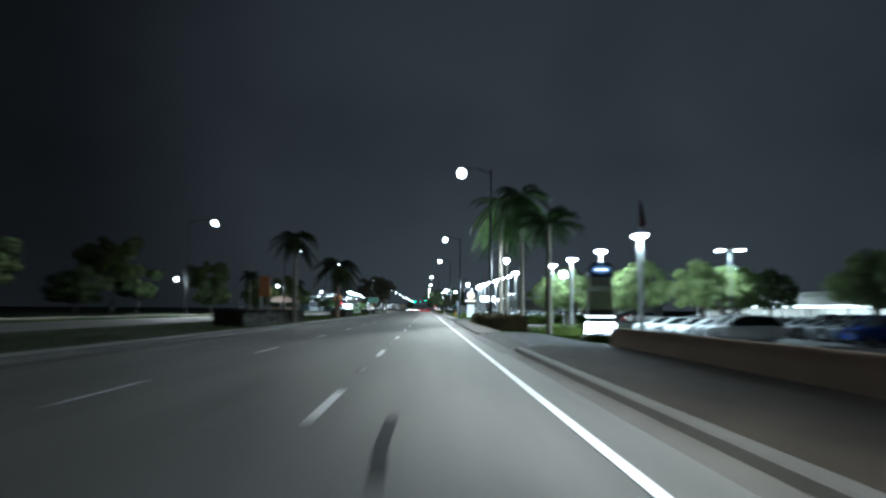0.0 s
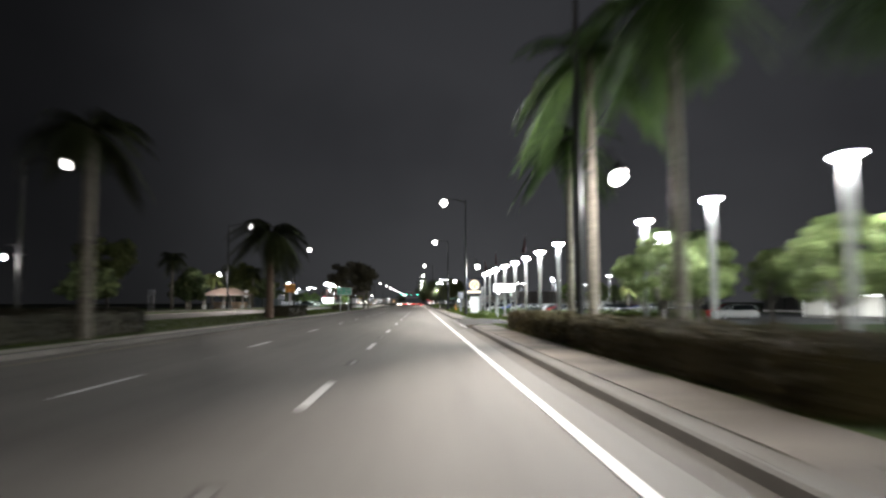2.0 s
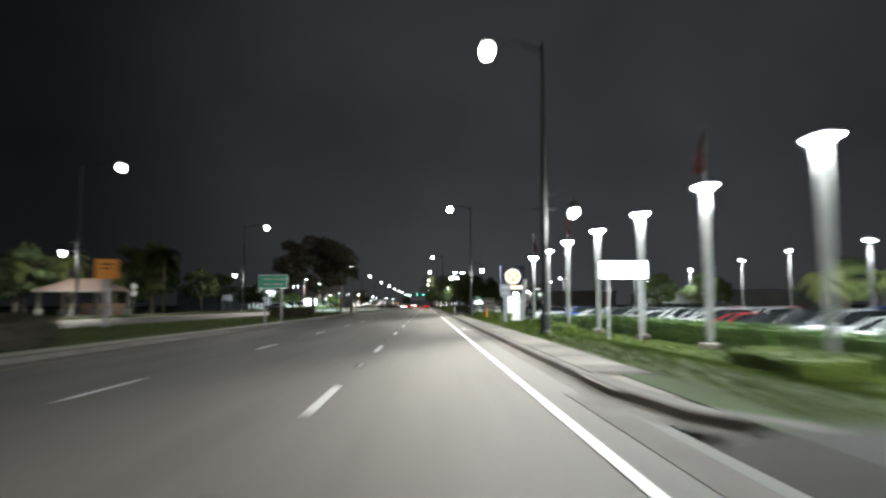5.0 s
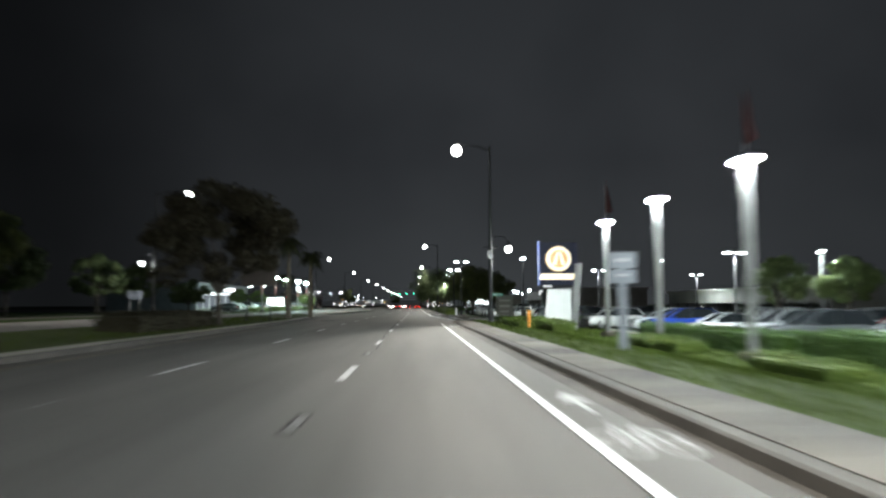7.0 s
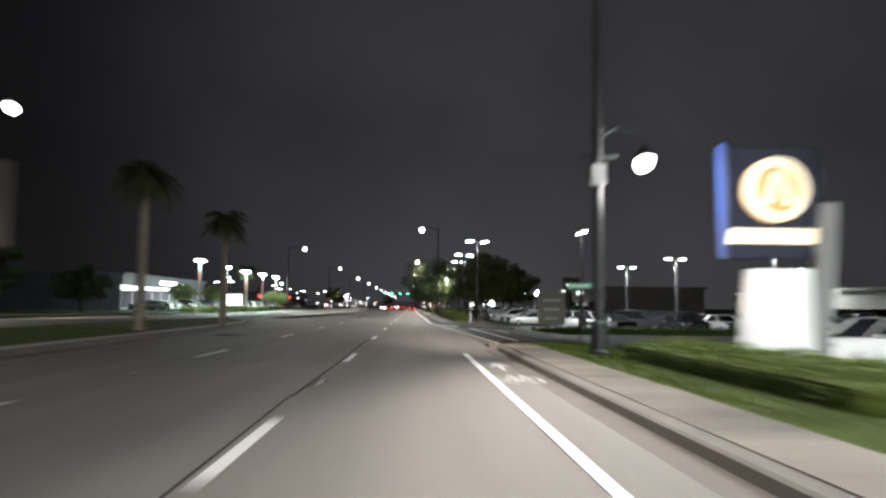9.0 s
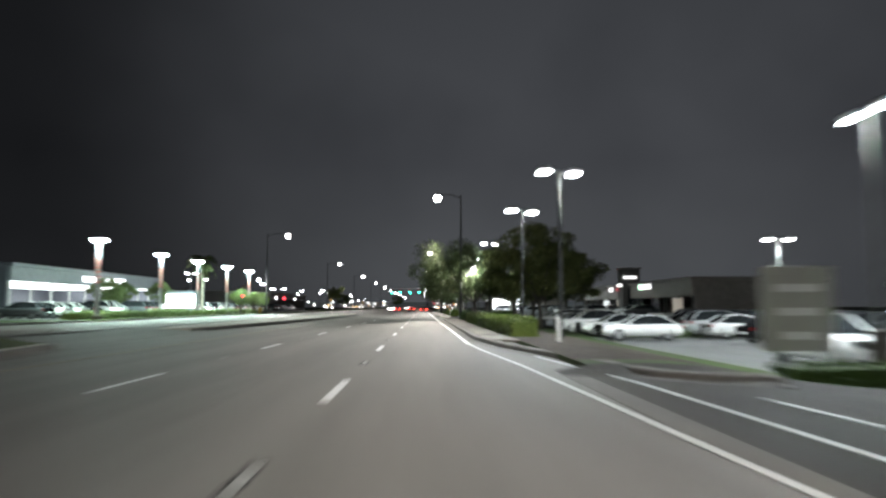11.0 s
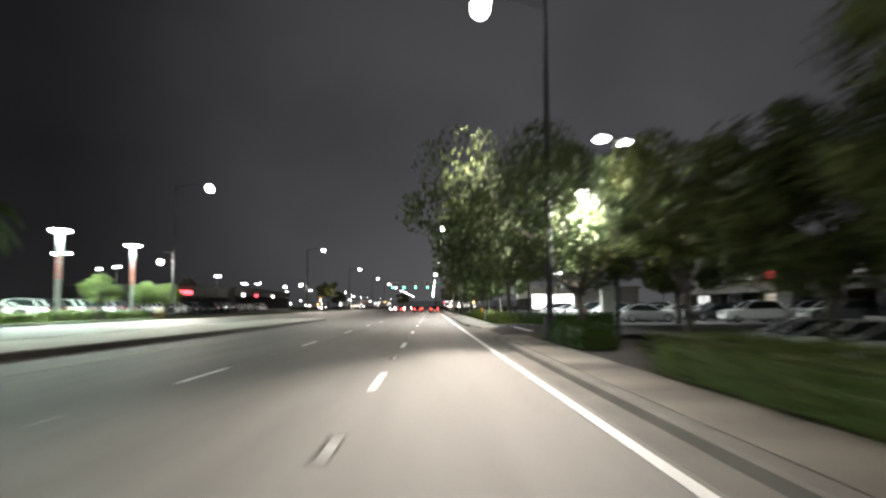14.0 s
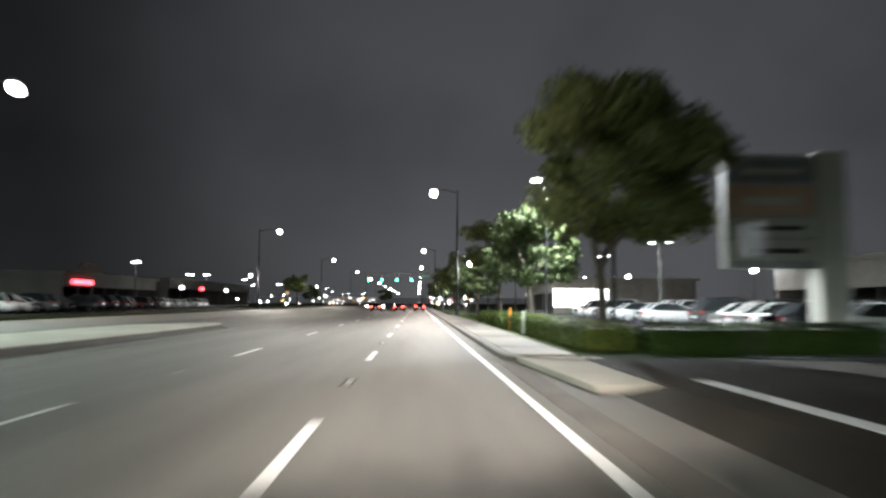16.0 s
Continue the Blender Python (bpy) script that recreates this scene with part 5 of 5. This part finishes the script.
part("disc_rim", lathe([(0.95, 0), (0.95, 0.10), (0.925, 0.12)], 40, m=Matrix.Translation((0.1, 0.02, 4.80)) @ Matrix.Rotation(radians(90), 4, "X")), G_HALO, t, "amber glowing rim")
part("inner_disc", lathe([(0.66, 0), (0.66, 0.012)], 32, m=Matrix.Translation((0.1, -0.222, 4.80)) @ Matrix.Rotation(radians(90), 4, "X")), G_HALO, t, "dim amber field")
for side in (-1, 1):
    part("inner_stroke", prism([(0.1 + side * 0.46, 4.36), (0.1 + side * 0.20, 4.36), (0.1 + side * 0.02, 5.30), (0.1 + side * 0.16, 5.30)], -0.262, -0.238), G_WARM, t)
part("word_bar", prism([(-1.30, 3.27), (1.50, 3.27), (1.38, 3.70), (-1.18, 3.70)], -0.05, 0.05), G_WARM, t, "glowing cream word bar")

# plain pale panel signs
def board_sign(x, y, z, w, h, top, label, material, turn=0, rows=(), bar=None, posts=True, depth=0.14, post_mat=None):
    th = thing("sign_board", pose(x, y, z, 0, 0, turn), label, "sign")
    part("panel", box(-w / 2, w / 2, -depth / 2, depth / 2, top - h, top, 0.02), material, th)
    if posts:
        for s in (-1, 1):
            part("post", box(s * w * 0.33 - 0.05, s * w * 0.33 + 0.05, -0.05, 0.05, 0, top - h, 0.01), post_mat or M_GREY, th)
    bars(th, rows, -depth / 2 - 0.003, bar or M_DARK, top - 0.3 * h, 0.28 * h, 0.09 * h)
    return th


board_sign(10.4, 208.0, -0.45, 2.0, 2.35, 3.0, "grey-white monument sign with unreadable rows", M_STUCCO, 0, ((-0.65, 0.65), (-0.6, 0.6), (-0.5, 0.5)), M_WHITE)
t = thing("road_sign", pose(6.1, 145.6, 0.08), "small blue-grey two-panel road sign on one wide post", "sign")
part("post", box(-0.13, 0.13, 0.0, 0.08, 0, 2.9, 0.008), M_SLATE, t)
p = part("panel", box(-0.41, 0.41, -0.02, -0.002, 2.42, 2.90, 0.006), M_SLATE, t)
part("text_bar", box(-0.22, 0.22, -0.028, -0.022, 2.62, 2.72), M_GREY, p)
p = part("panel", box(-0.40, 0.40, -0.02, -0.002, 1.98, 2.38, 0.006), M_SLATE, t)
part("text_bar", box(-0.18, 0.18, -0.028, -0.022, 2.18, 2.26), M_GREY, p)
board_sign(10.5, 129.2, -0.45, 2.5, 0.9, 4.15, "lit white panel sign on two posts", G_SIGN, 0, ())
t = thing("guide_sign", pose(-10.32, 140.5, 0.15), "green guide sign with white rows on two posts", "sign")
for s in (-0.55, 0.55):
    part("post", box(s - 0.06, s + 0.06, 0.03, 0.13, 0, 2.9, 0.01), M_GREY, t)
part("border", box(-0.98, 0.98, -0.02, 0.03, 2.44, 3.36, 0.015), M_WHITE, t, "white reflective edge")
part("sheet", box(-0.94, 0.94, -0.045, -0.024, 2.48, 3.32, 0.006), M_GREEN, t, "green reflective sheet")
for k, row in enumerate((((-0.72, -0.10), (0.02, 0.36), (0.46, 0.74)), ((-0.66, -0.20), (-0.08, 0.66)))):
    for x0, x1 in row:
        part("text_bar", box(x0, x1, -0.053, -0.047, 3.0 - 0.34 * k, 3.11 - 0.34 * k), M_STUCCO, t)
board_sign(-11.3, 175.4, 0.25, 2.5, 2.25, 4.85, "brown-grey metal back of a large guide sign", M_ALU, 0, (), None, True, 0.08, M_DARK)
t = thing("screen_sign", pose(-31.0, 279, 0.45), "bright white lit screen sign with a blue-grey cap", "sign")
part("base", box(-1.6, 1.6, -0.3, 0.3, 0, 0.95, 0.03), M_SLATE, t)
part("screen", box(-1.75, 1.75, -0.22, 0.22, 0.95, 2.6, 0.03), G_SIGN, t, "glowing white screen")
part("cap", prism([(-1.85, 2.6), (1.85, 2.6), (1.5, 2.98), (-1.5, 2.98)], -0.28, 0.28), M_SLATE, t)
board_sign(-31.8, 205.0, 0.55, 1.6, 1.0, 2.6, "small grey sign across the road", M_SLATE, 0, ((-0.5, 0.5),), M_DARK)
board_sign(-12.6, 62.0, 0.25, 0.8, 1.6, 3.65, "rust-orange banner panel on two posts in the median", M_RUST, 0, (), None, True)
board_sign(-31.9, 128, 0.55, 0.8, 0.6, 2.5, "small grey sign across the road", M_SLATE, 0, ())

t = thing("warning_sign", pose(-15.2, 126.5, 0.3), "square orange warning sign on a wide post", "sign")
part("post", box(-0.14, 0.14, -0.03, 0.03, 0, 2.6, 0.01), M_GREY, t)
part("sheet", box(-0.55, 0.55, -0.055, -0.035, 2.42, 3.36, 0.006), M_ORANGE, t)
bars(t, ((-0.28, 0.28), (-0.2, 0.2)), -0.058, M_DARK, 3.08, 0.2, 0.08)

for x, y, z, top in ((6.9, 184.8, -0.1, 2.50),):
    t = thing("street_name_sign", pose(x, y, z), "green street name sign on a thin post", "sign")
    part("post", cone(0.022, 0.022, 0, top, 8), M_DARKPOLE, t)
    part("blade", box(-0.48, 0.48, -0.015, 0.015, top - 0.20, top, 0.004), M_GREEN, t)
    bars(t, ((-0.36, 0.36),), -0.018, M_STUCCO, top - 0.13, 0.1, 0.06)

for x, y, col, h in ((6.8, 62.8, M_ORANGE, 0.75), (6.3, 164.3, M_ORANGE, 1.0), (5.0, 214.5, M_WHITE, 0.95), (4.3, 301.5, M_ORANGE, 1.1), (4.2, 296.5, M_WHITE, 1.0)):
    t = thing("marker_post", pose(x, y, 0.12), "short coloured marker post beside the pavement", "post", "marker posts")
    part("shaft", lathe([(0.075, 0), (0.075, h - 0.06), (0.05, h)], 10), col, t)
    part("foot", lathe([(0.12, 0), (0.12, 0.04)], 10), M_DARK, t)

t = thing("sign_post", pose(4.25, 276.6, 0.12), "slim dark sign post with a small panel beside the driveway", "sign")
part("post", box(-0.022, 0.022, -0.02, 0.02, 0, 2.45, 0.008), M_DARKPOLE, t)
part("panel", box(-0.10, 0.10, -0.04, -0.022, 1.95, 2.4, 0.005), M_SLATE, t)

for k in range(5):
    post = thing("bollard", pose(-26.9, 303.6 + 0.55 * k, 0.435), "thin yellow bollard beside the forecourt hedge", "bollard", "yellow bollards")
    part("shaft", lathe([(0.06, 0), (0.06, 0.85), (0.03, 0.9)], 8), M_YELLOW, post)

t = thing("road_sign", pose(-29.8, 164.8, 0.55), "two white round signs stacked on one post", "sign")
part("post", cone(0.04, 0.04, 0, 3.1, 8), M_GREY, t)
for z in (2.15, 2.85):
    part("disc", lathe([(0.32, 0), (0.32, 0.02)], 20, m=Matrix.Translation((0, -0.05, z)) @ Matrix.Rotation(radians(90), 4, "X")), M_WHITE, t)

t = thing("utility_box", pose(9.9, 103.2, -0.38), "dark green utility cabinet on a concrete pad", "utility box")
part("pad", box(-0.75, 0.75, -0.75, 0.75, 0, 0.1, 0.02), M_CONC, t)
part("cabinet", box(-0.6, 0.6, -0.6, 0.6, 0.1, 1.35, 0.05), M_DARKGREEN, t)
part("lid", box(-0.64, 0.64, -0.64, 0.64, 1.35, 1.45, 0.03), M_DARKGREEN, t)

# multi-row tenant sign beside the driveway
t = thing("tenant_sign", pose(11.6, 289.2, 0.1), "grey tenant sign with several pale rows on a thick post", "sign")
part("post", box(0.86, 1.78, -0.36, 0.36, 0, 6.2, 0.03), M_STUCCO, t)
part("cabinet", box(-2.1, 0.86, -0.25, 0.25, 2.45, 6.1, 0.03), M_GREY, t)
for k, (a, b) in enumerate(((5.2, 5.95), (4.15, 5.1), (3.45, 4.05), (2.7, 3.35))):
    p = part("row_panel", box(-2.0, 0.80, -0.27, -0.252, a, b, 0.004), (M_SLATE, M_SALMON, M_STUCCO, M_STUCCO)[k], t)
    part("text_bar", box(-1.5, 0.4, -0.276, -0.272, a + 0.35 * (b - a), a + 0.6 * (b - a)), M_STUCCO if k < 2 else M_DARK, p)

# low tan wall at the first driveway
t = tagged(part("wall_low", box(6.9, 7.15, -30, 33.8, -0.2, 0.72, 0.02), M_BROWN), "low tan stucco wall", "wall", kind="structure")
tagged(part("wall_coping", box(6.84, 7.21, -30, 33.86, 0.723, 0.79, 0.015), M_BROWN), "coping of the low tan wall", "wall", kind="structure")
tagged(part("planting_bed", box(3.36, 6.88, -30, 32.6, -0.2, 0.142), M_MULCH), "dark mulch bed between the kerb and the wall", "planting bed", kind="structure")

# open shelter with a tiled roof across the road
t = thing("shelter", pose(-30.8, 156.6, 0.55, 0, 0, 0), "small open shelter with a tiled roof", "shelter")
bm = bmesh.new()
low_ring = [bm.verts.new((x, y, 2.2)) for x, y in ((-3.5, -2.4), (3.5, -2.4), (3.5, 2.4), (-3.5, 2.4))]
ridge = [bm.verts.new((-1.3, 0, 3.35)), bm.verts.new((1.3, 0, 3.35))]
bm.faces.new((low_ring[0], low_ring[1], ridge[1], ridge[0]))
bm.faces.new((low_ring[1], low_ring[2], ridge[1]))
bm.faces.new((low_ring[2], low_ring[3], ridge[0], ridge[1]))
bm.faces.new((low_ring[3], low_ring[0], ridge[0]))
bm.faces.new(low_ring[::-1])
bmesh.ops.recalc_face_normals(bm, faces=bm.faces)
roof = part("roof", bm, M_TILE, t)
part("fascia", box(-3.55, 3.55, -2.46, -2.41, 2.06, 2.22, 0.01), M_TAUPE, roof)
for sx in (-3.0, 0.0, 3.0):
    for sy in (-2.0, 2.0):
        part("column", box(sx - 0.16, sx + 0.16, sy - 0.16, sy + 0.16, 0, 2.2, 0.02), M_TAUPE, t)
        part("column_base", box(sx - 0.28, sx + 0.28, sy - 0.28, sy + 0.28, 0, 0.6, 0.02), M_STUCCO, t)
part("back_wall", box(-2.8, 2.8, 2.05, 2.2, 0, 1.1, 0.02), M_BROWN, t)
part("bench", box(-2.2, 2.2, 0.8, 1.25, 0.4, 0.48, 0.02), M_GREY, t)


# ---- signals at the far junction ----
def signal(x, y, z, lit=True):
    th = thing("traffic_signal", pose(x, y, z), "dark traffic signal showing green", "traffic light", "signals over the junction")
    part("hanger", box(-0.03, 0.03, 0.0, 0.4, 0.55, 0.80), M_DARK, th)
    part("housing", box(-0.2, 0.2, -0.12, 0.12, -0.6, 0.6, 0.03), M_DARK, th)
    for k, g in ((0.38, M_TAIL), (0.0, M_ORANGE), (-0.38, G_GREEN)):
        part("lens", lathe([(0.17, 0), (0.15, 0.05)], 14, m=Matrix.Translation((0, -0.12, k)) @ Matrix.Rotation(radians(90), 4, "X")), g, th)
        part("visor", lathe([(0.19, 0), (0.19, 0.16)], 12, m=Matrix.Translation((0, -0.12, k + 0.19)) @ Matrix.Rotation(radians(90), 4, "X") @ Matrix.Diagonal((1, 0.1, 1, 1))), M_DARK, th)
    return th


for x in (-6.9, -4.1, -1.4, -9.4):
    signal(x, 398, 6.1)
t = thing("signal_mast", pose(4.6, 398.4, 0), "grey signal mast with a long arm", "signal mast")
part("pole", cone(0.2, 0.14, 0, 7.2, 12), M_GREY, t)
part("arm", tube([(0, 0, 6.9), (-8, 0, 6.95), (-15, 0, 6.85)], [0.12, 0.09, 0.06]), M_GREY, t)
part("name_blade", box(-4.4, -2.6, -0.1, -0.07, 6.2, 6.6), M_GREEN, t)


# ---- buildings ----
def showroom(x0, x1, y0, y1, z, h, face, label, bays, lit=True, fascia=1.2, roofmat=None, room=None, walls=None):
    """A flat-roofed hall, glazed towards the road (face -1: glazing at x0, 1: at x1)."""
    th = thing("showroom", pose((x0 + x1) / 2, (y0 + y1) / 2, z), label, "building")
    wx, wy = (x1 - x0) / 2, (y1 - y0) / 2
    part("floor", box(-wx, wx, -wy, wy, 0, 0.08), M_CONC, th)
    part("wall", box(-wx if face > 0 else wx - 0.3, -wx + 0.3 if face > 0 else wx, -wy, wy, 0.08, h), walls or (M_STUCCO if lit else M_DARKWALL), th)
    for s in (-1, 1):
        part("wall", box(-wx + 0.3, wx - 0.3, s * wy - 0.15, s * wy + 0.15, 0.08, h), walls or (M_STUCCO if lit else M_DARKWALL), th)
    part("roof", box(-wx - 0.4, wx + 0.4, -wy - 0.4, wy + 0.4, h, h + 0.35, 0.03), walls or (M_STUCCO if lit else M_DARKWALL), th)
    fx = wx if face > 0 else -wx
    part("fascia", box(min(fx, fx - face * 0.3), max(fx, fx - face * 0.3), -wy, wy, h - fascia, h), roofmat or M_STUCCO, th)
    if lit:
        part("ceiling_light", box(-wx * 0.7, wx * 0.9, -wy * 0.95, wy * 0.95, h - fascia - 0.1, h - fascia - 0.02), room or G_ROOM, th, "bright lit showroom ceiling")
    for k in range(bays + 1):
        y = -wy + 2 * wy * k / bays
        part("mullion", box(min(fx, fx - face * 0.15), max(fx, fx - face * 0.15), y - 0.09, y + 0.09, 0.08, h - fascia), M_WHITE if lit else M_DARK, th)
    for k in range(bays):
        y = -wy + 2 * wy * (k + 0.5) / bays
        part("sill", box(min(fx, fx - face * 0.12), max(fx, fx - face * 0.12), y - wy / bays + 0.1, y + wy / bays - 0.1, 0.08, 0.45), M_STUCCO, th)
    return th, wx, wy, fx


s1, wx, wy, fx = showroom(-60, -42.6, 262, 302.5, 0.45, 5.25, 1, "grey flat-roofed car showroom with a lit glass front", 10, True, 1.5, M_SLATE, G_ROOM_DIM, M_SLATE)
part("lit_sign", box(fx + 0.02, fx + 0.16, -5, 7, 4.2, 4.8, 0.03), G_SIGN, s1, "glowing white sign strip")
part("entrance_panel", box(fx + 0.02, fx + 0.5, 2, 7.5, 0.1, 3.5, 0.04), M_SLATE, s1, "dark entrance portal")
s2, wx, wy, fx = showroom(46, 66, 40, 126, -0.5, 3.9, -1, "wide white car showroom with a lit glass front", 18, True, 1.2)
part("lit_sign", box(fx - 0.16, fx - 0.02, -26, -18, 2.9, 3.6, 0.03), G_SIGN, s2, "glowing white sign strip")
s3, wx, wy, fx = showroom(66, 84, 128, 176, -0.5, 4.4, -1, "dark low car showroom behind the lot", 12, False, 1.6, M_DARKWALL)
s4, wx, wy, fx = showroom(50, 68, 208, 262, -0.42, 4.0, -1, "dim grey flat-roofed hall behind the lot", 12, False, 2.0, M_STUCCO, None, M_STUCCO)
s5, wx, wy, fx = showroom(16, 34, 352, 372, 0.1, 4.1, -1, "grey hall with a lit shop front", 8, False, 1.5, M_TAUPE, None, M_TAUPE)
for k in range(4):
    part("shop_window", box(-wx + 0.3 + 1.75 * k, -wx + 1.85 + 1.75 * k, -wy - 0.21, -wy - 0.16, 0.9, 3.1, 0.02), G_ROOM_DIM, s5, "bright lit shop window")
s6, wx, wy, fx = showroom(32.4, 49, 272, 330, 0.1, 4.6, -1, "dark strip of shops behind the car park", 12, False, 2.0, M_TAUPE, None, M_TAUPE)
for y, half, m, text in ((-12.2, 1.6, G_SHOP, "glowing white shop sign"), (-9.4, 0.9, G_GREENISH, "glowing pale green shop sign"), (2.0, 1.0, G_REDSHOP, "glowing red shop sign"), (7.2, 1.1, G_SHOP, "glowing white oval shop sign")):
    part("lit_sign", box(fx - 0.16, fx - 0.02, y - half, y + half, 3.85, 4.55, 0.03), m, s6, text)
for k in range(6):
    part("shop_window", box(fx - 0.10, fx - 0.03, -26 + 8.6 * k, -22.5 + 8.6 * k, 0.6, 2.4, 0.02), (G_DIMROOM, M_GLASS, M_GLASS)[k % 3], s6)
s7, wx, wy, fx = showroom(-62, -43, 353, 383, 0.45, 4.4, 1, "dark diner with a red neon sign", 8, False, 1.5, M_DARKWALL)
part("neon_sign", box(fx + 0.02, fx + 0.2, -13, -7.6, 3.2, 3.75, 0.03), G_RED, s7, "glowing red neon sign")
part("gable", prism([(fx - 2.0, 4.7), (fx + 0.1, 4.7), (fx - 0.9, 6.2)], -8.5, -4.5), M_TILE, s7, "red gable above the entrance")
part("neon_line", box(fx + 0.12, fx + 0.2, -8.4, -4.6, 4.55, 4.72), G_RED, s7, "glowing red neon line")
s8, wx, wy, fx = showroom(-70, -44, 392, 450, 0.4, 5, 1, "dark low building far across the road", 10, False, 1.5, M_DARKWALL)
for y, m in ((-24, G_SIGN), (-12, G_RED), (6, G_SIGN)):
    part("lit_sign", box(fx + 0.02, fx + 0.16, y, y + 2.2, 3.4, 4.0, 0.03), m, s8, "glowing shop sign")

# a pale bell tower with lit signs behind the car park
t = thing("shop_tower", pose(32.6, 298.6, 0.1), "square stucco tower with lit signs above the shops", "tower")
part("shaft", box(-1.4, 1.4, -1.4, 1.4, 0, 7.2, 0.05), M_DARKWALL, t)
part("cornice", box(-1.6, 1.6, -1.6, 1.6, 7.2, 7.45, 0.04), M_TAUPE, t)
part("niche", box(-0.55, 0.55, -1.43, -1.403, 1.2, 4.2, 0.01), M_GLASS, t, "dark arched glass niche")
part("lit_sign", box(-1.3, 0.8, -1.62, -1.45, 5.7, 6.1, 0.02), G_SHOP, t, "glowing white sign strip")
part("lit_sign", box(-2.3, -1.45, -1.50, -1.35, 4.4, 4.9, 0.1), G_SHOP, t, "glowing white oval sign")

# small far lamps and lit signs on both sides of the road
far = random.Random(9)
for k in range(46):
    side = 1 if k % 3 == 0 else -1
    y = 400 + 12 * k + far.uniform(-5, 5)
    x = far.uniform(8, 26) if side > 0 else far.uniform(-34, -62)
    if k % 2:
        t = thing("lit_sign", pose(x, y, 0.5), "small distant lit sign on a post", "sign", "distant lit signs")
        part("post", cone(0.1, 0.1, 0, 3.2, 6), M_GREY, t)
        w = far.uniform(0.35, 0.9)
        part("face", box(-w, w, -0.15, 0.15, 3.2, 3.2 + far.uniform(0.35, 0.8), 0.03), far.choice((G_SIGN, G_SIGN, G_RED, G_WARM, G_HALO)), t)
    else:
        copy_thing(far_lot_lamp, pose(x, y, 0.5, 0, 0, 31 * k))

# a sprinkle of low lamps and lit windows round the far junction
bulb = thing("distant_lamp", pose(9, 404, 0), "small distant white lamp on a thin post", "lamp post", "distant lamps")
part("post", cone(0.06, 0.04, 0, 2.6, 6), M_GREY, bulb)
part("globe", lathe([(0.04, 2.6), (0.13, 2.66), (0.17, 2.8), (0.06, 2.96)], 8), G_FAR, bulb)
amber = thing("distant_lamp", pose(-16, 470, 0), "small distant amber lamp on a thin post", "lamp post", "distant lamps")
part("post", cone(0.06, 0.04, 0, 2.6, 6), M_GREY, amber)
part("globe", lathe([(0.05, 2.58), (0.15, 2.66), (0.19, 2.84), (0.08, 2.98)], 8), G_AMBER, amber)
for k in range(64):
    y = 385 + 7.0 * k + far.uniform(-3, 3)
    x = far.uniform(5.5, 5.5 + 0.06 * (y - 300)) if k % 2 else far.uniform(-27 - 0.10 * (y - 340), -27.5)
    ob = copy_thing(amber if k % 7 == 3 else bulb, pose(x, y, far.uniform(-1.8, 0.4)))

# flood globes standing behind the hall of the car park
flood_globe = thing("globe_lamp", pose(42.6, 430.0, 0.1), "bright white globe lamp on a tall post", "lamp post", "globe lamps behind the hall")
part("post", cone(0.09, 0.07, 0, 6.7, 8), M_DARKPOLE, flood_globe)
part("globe", lathe([(0.10, 6.7), (0.36, 6.85), (0.46, 7.12), (0.36, 7.4), (0.10, 7.55)], 12), G_LOT, flood_globe, "glowing white globe")
for x, y, z, k in ((42.1, 416.5, -0.1, 0.95), (48.9, 428.2, 0.1, 1.05), (26.0, 376.0, 0.1, 0.72), (31.4, 331.7, 0.1, 0.64)):
    copy_thing(flood_globe, pose(x, y, z) @ Matrix.Scale(k, 4))

# plain dark walls that close the place behind and far ahead, haze glow added
tagged(part("backdrop", box(-400, 400, 1700, 1702, 0, 12), G_DISTANCE), "line of distant trees and roofs with an added faint haze glow", "backdrop", kind="structure")
